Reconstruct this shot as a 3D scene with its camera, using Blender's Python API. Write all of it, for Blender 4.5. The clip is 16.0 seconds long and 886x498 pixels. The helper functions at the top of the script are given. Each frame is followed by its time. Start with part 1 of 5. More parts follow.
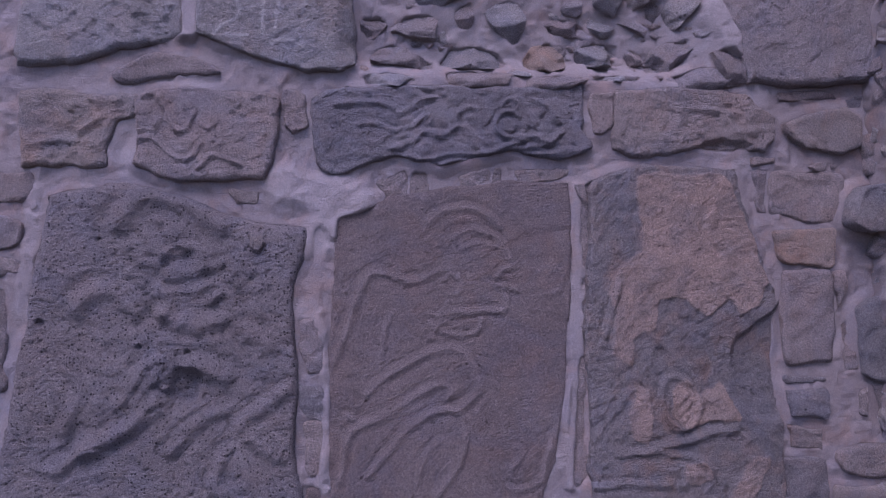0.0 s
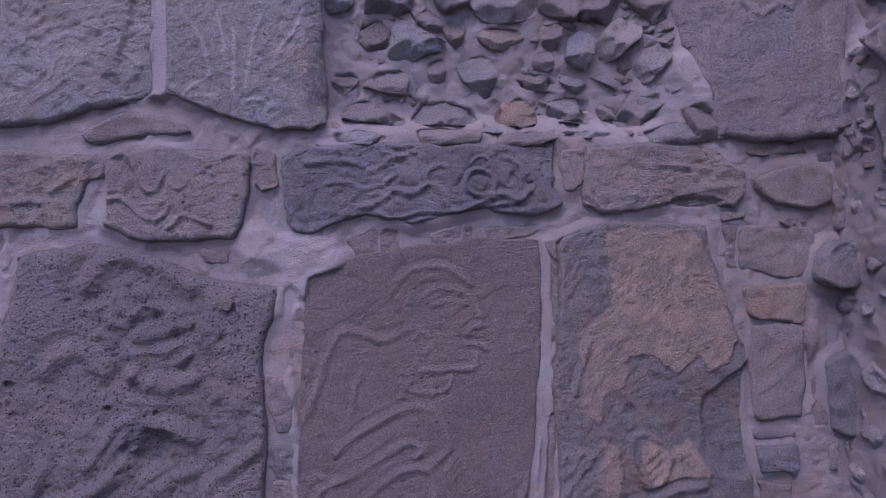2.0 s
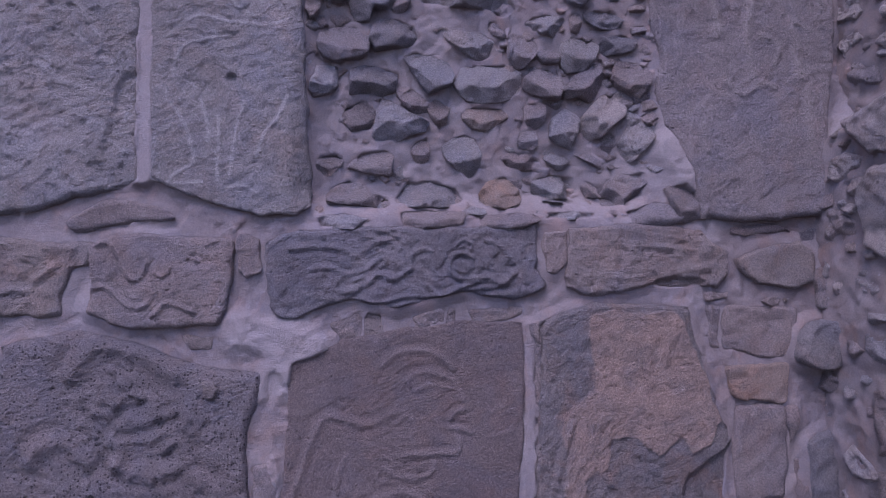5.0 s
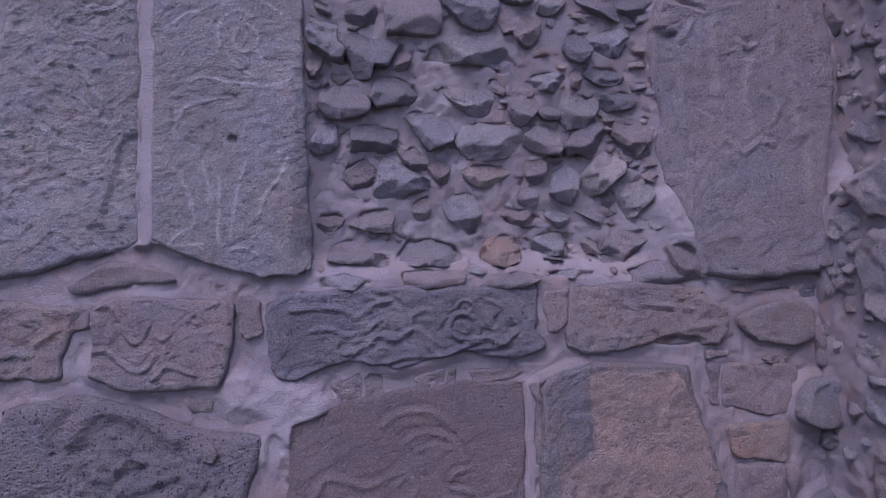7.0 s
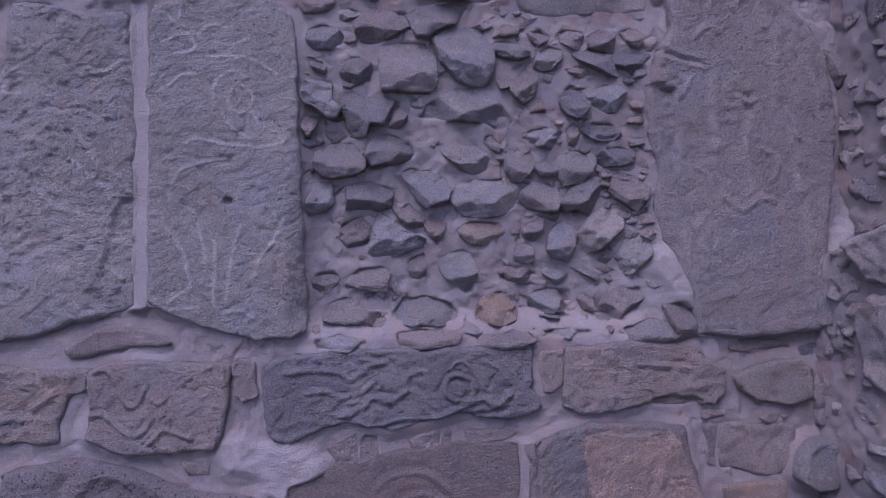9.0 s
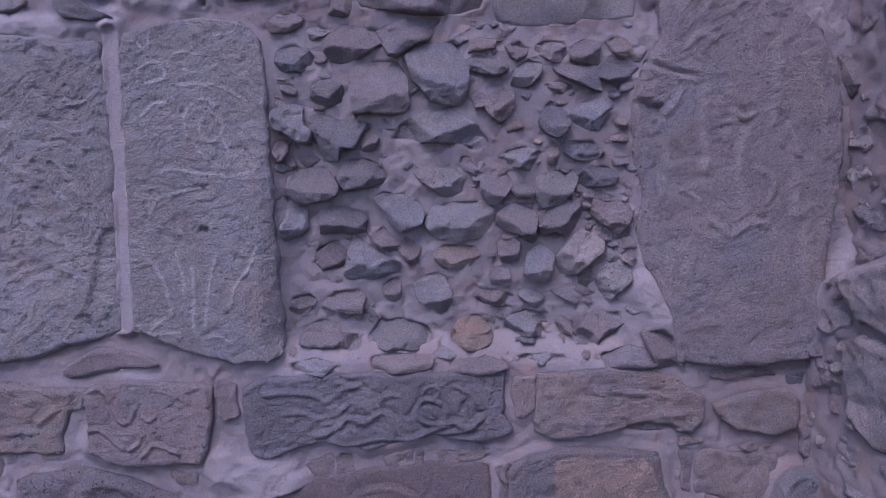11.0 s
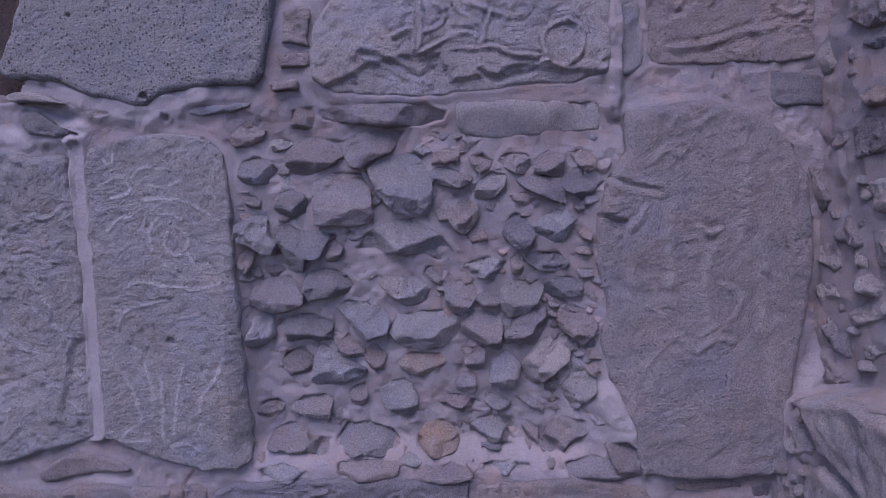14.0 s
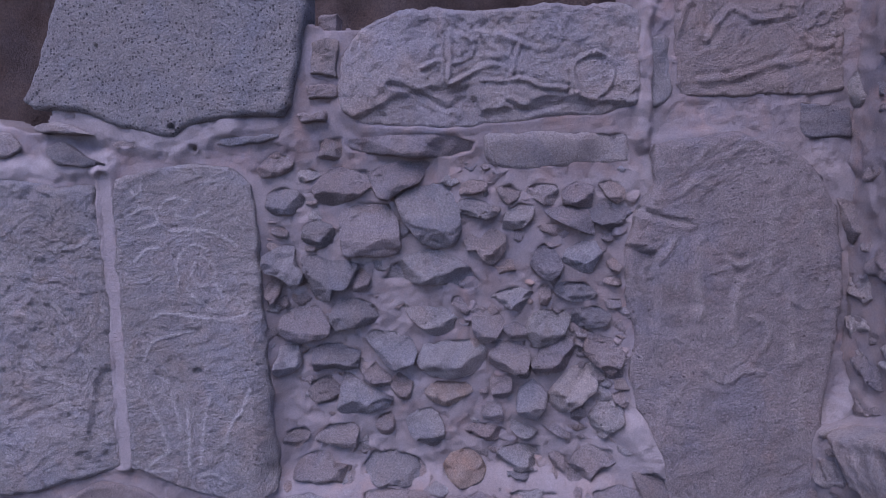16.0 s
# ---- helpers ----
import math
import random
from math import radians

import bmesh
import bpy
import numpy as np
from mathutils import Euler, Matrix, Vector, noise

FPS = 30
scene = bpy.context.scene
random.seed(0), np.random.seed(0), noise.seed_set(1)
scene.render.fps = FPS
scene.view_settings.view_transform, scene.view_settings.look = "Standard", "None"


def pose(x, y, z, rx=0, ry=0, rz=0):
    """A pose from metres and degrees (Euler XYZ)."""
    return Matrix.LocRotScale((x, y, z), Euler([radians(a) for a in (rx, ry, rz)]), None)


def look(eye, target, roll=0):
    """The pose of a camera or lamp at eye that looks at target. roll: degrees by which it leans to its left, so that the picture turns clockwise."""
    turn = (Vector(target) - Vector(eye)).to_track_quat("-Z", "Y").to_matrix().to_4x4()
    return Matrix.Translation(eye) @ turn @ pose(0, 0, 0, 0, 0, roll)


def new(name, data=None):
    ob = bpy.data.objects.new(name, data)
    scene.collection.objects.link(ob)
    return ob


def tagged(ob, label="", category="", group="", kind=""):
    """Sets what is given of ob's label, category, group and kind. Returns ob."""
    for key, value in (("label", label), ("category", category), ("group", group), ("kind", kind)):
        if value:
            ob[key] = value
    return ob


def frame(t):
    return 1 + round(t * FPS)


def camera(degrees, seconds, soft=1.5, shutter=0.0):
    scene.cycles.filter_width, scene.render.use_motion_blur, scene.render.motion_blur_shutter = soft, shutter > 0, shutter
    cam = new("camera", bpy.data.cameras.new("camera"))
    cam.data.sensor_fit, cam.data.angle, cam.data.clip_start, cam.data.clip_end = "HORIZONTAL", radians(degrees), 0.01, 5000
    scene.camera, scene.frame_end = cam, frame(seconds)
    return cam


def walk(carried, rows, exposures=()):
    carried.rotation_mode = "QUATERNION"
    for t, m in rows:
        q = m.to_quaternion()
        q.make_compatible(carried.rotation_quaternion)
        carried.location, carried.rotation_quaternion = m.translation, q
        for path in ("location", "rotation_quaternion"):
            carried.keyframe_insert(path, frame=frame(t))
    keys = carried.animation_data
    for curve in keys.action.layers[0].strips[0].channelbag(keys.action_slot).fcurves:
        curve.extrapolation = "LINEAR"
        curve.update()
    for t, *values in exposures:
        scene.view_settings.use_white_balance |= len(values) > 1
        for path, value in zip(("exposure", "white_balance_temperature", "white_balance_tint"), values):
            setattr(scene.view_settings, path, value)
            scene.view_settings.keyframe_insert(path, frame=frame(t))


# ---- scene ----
cam = camera(74.5, 16.0, soft=0.8)
METRES, EYE, TILT, LEAN, TURN = 2.4, 1.3, 0.0, 0.0, -7.7
ROWS = [
    (0.0, 0.0, 0.0, 0.0, 0.0, 0.0, -0.0),
    (0.5, 0.0136, 0.006, 0.0182, -0.01, 0.05, 0.0),
    (1.0, 0.0266, 0.0056, 0.0411, -0.01, 0.09, 0.0),
    (1.5, 0.0383, 0.0015, 0.067, -0.04, 0.11, 0.0),
    (2.0, 0.0486, -0.0037, 0.0941, -0.06, 0.11, 0.0),
    (2.5, 0.0574, -0.0074, 0.1195, -0.1, 0.15, -0.0),
    (3.0, 0.0642, -0.0079, 0.1423, -0.11, 0.18, -0.0),
    (3.5, 0.0689, -0.0079, 0.164, -0.1, 0.22, -0.0),
    (4.0, 0.072, -0.0081, 0.1863, -0.1, 0.23, -0.01),
    (6.5, 0.0765, -0.0093, 0.3041, -0.14, 0.44, 0.0),
    (7.0, 0.0733, -0.0103, 0.3304, -0.16, 0.48, 0.0),
    (7.5, 0.0709, -0.0111, 0.3572, -0.18, 0.53, 0.0),
    (8.0, 0.0715, -0.0112, 0.3851, -0.19, 0.56, 0.0),
    (8.5, 0.0779, -0.0103, 0.4142, -0.15, 0.59, 0.0),
    (9.0, 0.0937, -0.0076, 0.4472, 0.56, -0.29, -0.05),
    (11.5, 0.2592, 0.0221, 0.6397, 6.68, -7.78, 0.41),
    (12.0, 0.2779, 0.028, 0.6756, 7.17, -8.35, 0.51),
    (12.5, 0.2929, 0.0349, 0.7135, 7.21, -8.35, 0.52),
    (13.0, 0.3043, 0.0421, 0.7525, 7.21, -8.39, 0.52),
    (13.5, 0.3125, 0.049, 0.7887, 7.22, -8.37, 0.53),
    (14.0, 0.3163, 0.0544, 0.8195, 7.21, -8.27, 0.52),
    (14.5, 0.3142, 0.0582, 0.844, 7.14, -8.17, 0.52),
    (15.0, 0.3058, 0.0592, 0.8582, 7.13, -8.15, 0.51),
    (15.5, 0.2891, 0.0584, 0.8678, 7.14, -8.27, 0.52),
    (16.0, 0.2682, 0.0563, 0.8704, 7.16, -8.22, 0.51),
]
walk(cam, [(t, pose(0, 0, EYE, TILT, LEAN, TURN) @ pose(METRES * x, METRES * y, METRES * z, 90 + pitch, roll, yaw)) for t, x, y, z, yaw, pitch, roll in ROWS],
     exposures=[(0.0, 0.41, 5600, 43.5), (16.0, 0.475, 5450, 39.5)])

# ---- light: open shade under a wide evening sky, brightest from high on one side ----
SUN_HIGH, SUN_TURN = 60.0, -30.0
world = bpy.data.worlds.new("sky")
scene.world = world
world.use_nodes = True
wn = world.node_tree
sky = wn.nodes.new("ShaderNodeTexSky")
sky.sky_type, sky.sun_disc = "NISHITA", False
sky.sun_elevation, sky.sun_rotation = radians(SUN_HIGH), radians(180 - SUN_TURN)
wn.links.new(sky.outputs[0], wn.nodes["Background"].inputs[0])
wn.nodes["Background"].inputs[1].default_value = 0.15
sun = new("sun", bpy.data.lights.new("sun", "SUN"))
sun.data.energy, sun.data.angle, sun.data.color = 2.3, radians(40), (1.0, 0.95, 0.9)
sun.matrix_world = look((-6 * math.sin(radians(-SUN_TURN)), -6 * math.cos(radians(SUN_TURN)), 6 * math.tan(radians(SUN_HIGH))), (0, 0, 0))


# ---- noise on arrays ----
def vnoise(x, y, s):
    ix, iy = np.floor(x).astype(np.int64), np.floor(y).astype(np.int64)
    fx, fy = x - ix, y - iy
    fx, fy = fx * fx * (3 - 2 * fx), fy * fy * (3 - 2 * fy)

    def h(a, b):
        n = (a * 374761393 + b * 668265263 + s * 974634777) & 0xFFFFFFFF
        n = ((n ^ (n >> 13)) * 1274126177) & 0xFFFFFFFF
        return ((n ^ (n >> 16)) & 0xFFFF) / 65535.0

    low = h(ix, iy) * (1 - fx) + h(ix + 1, iy) * fx
    high = h(ix, iy + 1) * (1 - fx) + h(ix + 1, iy + 1) * fx
    return (low * (1 - fy) + high * fy) * 2 - 1


def fbm(x, y, s, octaves=4, gain=0.5):
    total, amp = np.zeros_like(x), 1.0
    for k in range(octaves):
        total += amp * vnoise(x, y, s + 17 * k)
        x, y, amp = x * 2.03 + 5.1, y * 2.03 - 3.7, amp * gain
    return total


def step(a, b, x):
    t = np.clip((x - a) / (b - a), 0, 1)
    return t * t * (3 - 2 * t)


def seg_dist(px, pz, pts, closed=False):
    """Distance of the points to a line of straight stretches."""
    best = np.full(px.shape, 1e9)
    ends = list(zip(pts, pts[1:] + pts[:1] if closed else pts[1:]))
    for (ax, az), (bx, bz) in ends:
        dx, dz = bx - ax, bz - az
        t = np.clip(((px - ax) * dx + (pz - az) * dz) / max(dx * dx + dz * dz, 1e-12), 0, 1)
        best = np.minimum(best, (px - ax - t * dx) ** 2 + (pz - az - t * dz) ** 2)
    return np.sqrt(best)


def inside(px, pz, pts):
    odd = np.zeros(px.shape, bool)
    for (ax, az), (bx, bz) in zip(pts, pts[1:] + pts[:1]):
        if az != bz:
            odd ^= ((az > pz) != (bz > pz)) & (px < (bx - ax) * (pz - az) / (bz - az) + ax)
    return odd


# ---- the two wall faces: (u, w) along and up, out = proud of the mortar ----
def recess(x, z):
    """The field of rubble core lies deeper than the dressed slabs."""
    deep = np.clip(0.125 - 0.085 * (z - 2.05), 0.035, 0.125)
    return deep * step(-0.13, 0.05, x) * step(1.47, 1.25, x) * step(1.98, 2.12, z) * step(3.5, 3.35, z)


def main_face(u, w, out):
    return np.stack([u, 2.25 + 0.06 * w - 0.05 * u + recess(u, w) - out, w], -1)


def side_face(u, w, out):
    ledge = 2.36 + 0.35 * (u - 0.13)
    return np.stack([2.15 + 0.14 * step(ledge - 0.02, ledge + 0.06, w) - out, 2.3 - u, w], -1)


# ---- materials ----
def stone_material(name, dark, light, patch=None, grain=1.0, pores=0.0, dust=0.25, relief=1.0, pinholes=1.0, speckle=1.0, warmth=0.35):
    m = bpy.data.materials.new(name)
    m.use_nodes = True
    nt = m.node_tree
    bsdf = nt.nodes["Principled BSDF"]

    def node(kind, **values):
        n = nt.nodes.new(kind)
        for key, value in values.items():
            n.inputs[key].default_value = value
        return n

    def link(a, b):
        nt.links.new(a, b)

    def mix(blend, a, b, fac):
        n = nt.nodes.new("ShaderNodeMix")
        n.data_type, n.blend_type = "RGBA", blend
        for value, i in ((fac, 0), (a, 6), (b, 7)):
            if hasattr(value, "is_linked"):
                link(value, n.inputs[i])
            else:
                n.inputs[i].default_value = value
        return n.outputs[2]

    def ramp(source, lo, hi, a=0.0, b=1.0):
        n = nt.nodes.new("ShaderNodeMapRange")
        n.inputs[1].default_value, n.inputs[2].default_value = lo, hi
        n.inputs[3].default_value, n.inputs[4].default_value = a, b
        link(source, n.inputs[0])
        return n.outputs[0]

    geo = nt.nodes.new("ShaderNodeNewGeometry")
    info = nt.nodes.new("ShaderNodeObjectInfo")
    shift = nt.nodes.new("ShaderNodeVectorMath")
    shift.operation = "ADD"
    link(geo.outputs["Position"], shift.inputs[0])
    link(info.outputs["Random"], shift.inputs[1])
    where = shift.outputs[0]

    def tex(scale, detail=5.0, rough=0.6, warp=0.0):
        n = node("ShaderNodeTexNoise", Scale=scale, Detail=detail, Roughness=rough, Distortion=warp)
        link(where, n.inputs["Vector"])
        return n.outputs["Fac"]

    big, mid, fine, speck = tex(2.6, 6, 0.65, 0.4), tex(17, 6, 0.7), tex(120, 4, 0.75), tex(330, 3, 0.7)
    colour = mix("MIX", (*dark, 1), (*light, 1), ramp(big, 0.3, 0.7))
    warm = mix("MIX", (1.0, 1.0, 1.0, 1), (1.22, 0.98, 0.84, 1), ramp(tex(6.3, 4, 0.6, 0.6), 0.5, 0.72))
    colour = mix("MULTIPLY", colour, warm, warmth)
    cool = mix("MIX", (1.0, 1.0, 1.0, 1), (0.84, 0.93, 1.08, 1), ramp(tex(4.1, 5, 0.65, 0.8), 0.46, 0.66))
    colour = mix("MULTIPLY", colour, cool, 0.6)
    if patch:
        at = nt.nodes.new("ShaderNodeAttribute")
        at.attribute_name = "patch"
        colour = mix("MIX", colour, (*patch, 1), at.outputs["Fac"])
    pale = tuple(min(0.55, 0.25 + 0.75 * c) for c in light)
    colour = mix("MIX", colour, (*pale, 1), ramp(mid, 0.55, 0.78, 0.0, dust))
    spots = mix("MIX", (0.5, 0.5, 0.54, 1), (1.4, 1.38, 1.36, 1), ramp(fine, 0.3, 0.7))
    colour = mix("MULTIPLY", colour, spots, 0.68 * speckle)
    grit = mix("MIX", (0.55, 0.55, 0.57, 1), (1.4, 1.4, 1.38, 1), ramp(speck, 0.35, 0.65))
    colour = mix("MULTIPLY", colour, grit, 0.68 * speckle)
    own = mix("MIX", (0.92, 0.925, 0.94, 1), (1.08, 1.06, 1.03, 1), info.outputs["Random"])
    colour = mix("MULTIPLY", colour, own, 1.0)
    link(colour, bsdf.inputs["Base Color"])
    bsdf.inputs["Roughness"].default_value = 0.92
    bsdf.inputs["Specular IOR Level"].default_value = 0.2
    add = nt.nodes.new("ShaderNodeMath")
    add.operation = "MULTIPLY_ADD"
    link(fine, add.inputs[0])
    add.inputs[1].default_value = 1.7
    link(speck, add.inputs[2])
    height = add.outputs[0]
    grains = nt.nodes.new("ShaderNodeTexVoronoi")
    grains.inputs["Scale"].default_value = 150
    link(where, grains.inputs["Vector"])
    rounded = nt.nodes.new("ShaderNodeMath")
    rounded.operation = "MULTIPLY_ADD"
    link(grains.outputs["Distance"], rounded.inputs[0])
    rounded.inputs[1].default_value = -0.3
    link(height, rounded.inputs[2])
    height = rounded.outputs[0]
    if pinholes:
        dots = nt.nodes.new("ShaderNodeTexVoronoi")
        dots.inputs["Scale"].default_value = 34
        link(where, dots.inputs["Vector"])
        sparse = ramp(tex(7, 3, 0.6), 0.45, 0.75, 0.0, 0.2)
        gap = nt.nodes.new("ShaderNodeMath")
        gap.operation = "SUBTRACT"
        link(dots.outputs["Distance"], gap.inputs[0])
        link(sparse, gap.inputs[1])
        solid = ramp(gap.outputs[0], 0.0, 0.1)
        # base colour darkened in each pinhole to stand for the shade in it
        colour = mix("MULTIPLY", colour, mix("MIX", (0.68, 0.67, 0.68, 1), (1, 1, 1, 1), solid), 1.0)
        link(colour, bsdf.inputs["Base Color"])
        sunk = nt.nodes.new("ShaderNodeMath")
        sunk.operation = "MULTIPLY_ADD"
        link(solid, sunk.inputs[0])
        sunk.inputs[1].default_value = 1.0
        link(height, sunk.inputs[2])
        height = sunk.outputs[0]
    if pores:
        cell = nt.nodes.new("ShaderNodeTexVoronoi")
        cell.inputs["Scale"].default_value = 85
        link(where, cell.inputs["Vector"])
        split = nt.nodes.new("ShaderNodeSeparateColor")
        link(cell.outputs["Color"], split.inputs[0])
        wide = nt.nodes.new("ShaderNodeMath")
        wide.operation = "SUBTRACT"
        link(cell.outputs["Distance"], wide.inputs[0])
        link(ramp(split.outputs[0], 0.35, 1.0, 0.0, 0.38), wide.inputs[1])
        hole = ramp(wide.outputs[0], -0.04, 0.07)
        # shade inside the pores is put into the colour, besides their bump
        pore_shade = mix("MIX", (0.42, 0.42, 0.44, 1), (1, 1, 1, 1), hole)
        link(mix("MULTIPLY", colour, pore_shade, 1.0), bsdf.inputs["Base Color"])
        more = nt.nodes.new("ShaderNodeMath")
        more.operation = "MULTIPLY_ADD"
        link(hole, more.inputs[0])
        more.inputs[1].default_value = pores
        link(height, more.inputs[2])
        height = more.outputs[0]
    bump = nt.nodes.new("ShaderNodeBump")
    bump.inputs["Strength"].default_value = min(1.0, 0.95 * grain)
    bump.inputs["Distance"].default_value = 0.016 * relief
    link(height, bump.inputs["Height"])
    link(bump.outputs[0], bsdf.inputs["Normal"])
    return m


MATS = {}
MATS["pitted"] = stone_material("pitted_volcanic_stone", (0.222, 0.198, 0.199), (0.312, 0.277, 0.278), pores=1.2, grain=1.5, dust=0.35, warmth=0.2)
MATS["sandstone"] = stone_material("brown_sandstone", (0.255, 0.205, 0.19), (0.32, 0.26, 0.24), patch=(0.40, 0.335, 0.315), grain=1.1, dust=0.2)
MATS["patchy"] = stone_material("grey_stone_with_ochre_crust", (0.215, 0.195, 0.19), (0.30, 0.265, 0.255), patch=(0.44, 0.328, 0.275), dust=0.35, warmth=0.9)
MATS["greystone"] = stone_material("grey_slab_stone", (0.297, 0.276, 0.265), (0.413, 0.382, 0.366), patch=(0.55, 0.52, 0.51), dust=0.4)
MATS["sandviolet"] = stone_material("grey_brown_sandstone", (0.31, 0.274, 0.270), (0.40, 0.354, 0.346), patch=(0.46, 0.41, 0.39), grain=1.2, dust=0.35)
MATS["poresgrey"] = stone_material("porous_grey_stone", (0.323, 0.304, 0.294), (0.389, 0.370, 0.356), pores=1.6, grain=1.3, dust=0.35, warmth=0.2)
MATS["palestone"] = stone_material("pale_weathered_stone", (0.360, 0.323, 0.307), (0.488, 0.435, 0.408), dust=0.5)
MATS["redstone"] = stone_material("reddish_stone", (0.32, 0.265, 0.245), (0.41, 0.35, 0.325), dust=0.4)
MATS["ochre"] = stone_material("ochre_stained_stone", (0.280, 0.240, 0.222), (0.405, 0.340, 0.300), dust=0.35, warmth=0.6)
MATS["orange"] = stone_material("orange_stone", (0.34, 0.27, 0.225), (0.44, 0.345, 0.29), dust=0.3, warmth=0.8)
MATS["rosestone"] = stone_material("rose_grey_stone", (0.280, 0.235, 0.224), (0.403, 0.342, 0.319), dust=0.4)
MATS["darkband"] = stone_material("blue_grey_stone", (0.192, 0.178, 0.187), (0.315, 0.290, 0.294), dust=0.45)
MATS["bluegrey"] = stone_material("pale_blue_grey_stone", (0.295, 0.277, 0.276), (0.415, 0.388, 0.380), dust=0.4)
MATS["umber"] = stone_material("umber_stone", (0.265, 0.228, 0.217), (0.375, 0.322, 0.302), dust=0.4, warmth=0.55)
MATS["darkgrey"] = stone_material("dark_grey_stone", (0.225, 0.210, 0.212), (0.335, 0.309, 0.305), dust=0.4)
MATS["mortar"] = stone_material("lime_mud_mortar", (0.240, 0.200, 0.191), (0.322, 0.276, 0.265), patch=(0.375, 0.333, 0.322), grain=0.7, dust=0.35, relief=0.7, pinholes=0.0, speckle=0.45, warmth=0.7)
MATS["earth"] = stone_material("brown_earth_core", (0.09, 0.065, 0.055), (0.20, 0.15, 0.13), grain=1.5, dust=0.1, relief=2)
MATS["ground"] = stone_material("dry_trodden_earth", (0.10, 0.08, 0.065), (0.17, 0.14, 0.11), grain=1.0, dust=0.3)


# ---- builders ----
def mesh_object(name, verts, faces, material, parent=None, patch=None):
    """verts: world places; the origin goes to their middle, or stays at zero for the setting."""
    me = bpy.data.meshes.new(name)
    mid = verts.mean(0) if parent is not None or patch is not None else np.zeros(3)
    me.from_pydata((verts - mid).tolist(), [], faces)
    me.polygons.foreach_set("use_smooth", np.ones(len(me.polygons), bool))
    if patch is not None:
        me.attributes.new("patch", "FLOAT", "POINT").data.foreach_set("value", patch.astype(np.float32))
    me.materials.append(material)
    ob = new(name, me)
    ob.location = mid
    if parent is not None:
        ob.parent = parent
        ob.location = ob.location - parent.location
    return ob


def grid_faces(nu, nv):
    i = np.arange(nu * nv).reshape(nu, nv)
    return np.stack([i[:-1, :-1], i[1:, :-1], i[1:, 1:], i[:-1, 1:]], -1).reshape(-1, 4)


def outline(pts, seed, ragged, spacing, rounds):
    """A worn outline: corners rounded, edges wavering."""
    p = np.array(pts, float)
    area = np.sum(p[:, 0] * np.roll(p[:, 1], -1) - np.roll(p[:, 0], -1) * p[:, 1])
    if area < 0:
        p = p[::-1]
    q = []
    for a, b in zip(p, np.roll(p, -1, 0)):
        n = max(2, int(np.hypot(*(b - a)) / spacing))
        q += [a + (b - a) * k / n for k in range(n)]
    q = np.array(q)
    for _ in range(rounds):
        q = 0.25 * np.roll(q, 1, 0) + 0.5 * q + 0.25 * np.roll(q, -1, 0)
    t = np.roll(q, -1, 0) - np.roll(q, 1, 0)
    normal = np.stack([t[:, 1], -t[:, 0]], 1) / np.maximum(np.hypot(t[:, 0], t[:, 1]), 1e-9)[:, None]
    wave = 0.007 * fbm(q[:, 0] * 9, q[:, 1] * 9, seed, 3) + 0.003 * fbm(q[:, 0] * 30, q[:, 1] * 30, seed + 5, 3, 0.5)
    return q + normal * (wave * ragged)[:, None]


def swept(line):
    """A flowing curve through the given points."""
    p = np.array([line[0], *line, line[-1]], float)
    made = []
    for a, b, c, d in zip(p, p[1:], p[2:], p[3:]):
        for t in (0.0, 0.25, 0.5, 0.75):
            made.append(tuple(0.5 * (2 * b + (c - a) * t + (2 * a - 5 * b + 4 * c - d) * t * t + (3 * b - a - 3 * c + d) * t ** 3)))
    return made + [tuple(p[-1])]


def side_of(q, i, j, n):
    part = q[i:j + 1] if j > i else np.concatenate([q[i:], q[:j + 1]])
    s = np.concatenate([[0], np.cumsum(np.hypot(*np.diff(part, axis=0).T))])
    at = np.linspace(0, s[-1], n)
    return np.stack([np.interp(at, s, part[:, k]) for k in (0, 1)], 1)


def largest_piece(mask):
    """The largest connected piece of a net of cells."""
    best, left = [], set(zip(*(k.tolist() for k in np.nonzero(mask))))
    while left:
        edge = [left.pop()]
        piece = list(edge)
        while edge:
            i, j = edge.pop()
            for cell in ((i + 1, j), (i - 1, j), (i, j + 1), (i, j - 1)):
                if cell in left:
                    left.remove(cell)
                    edge.append(cell)
                    piece.append(cell)
        best = piece if len(piece) > len(best) else best
    made = np.zeros(mask.shape, bool)
    for cell in best:
        made[cell] = True
    return made


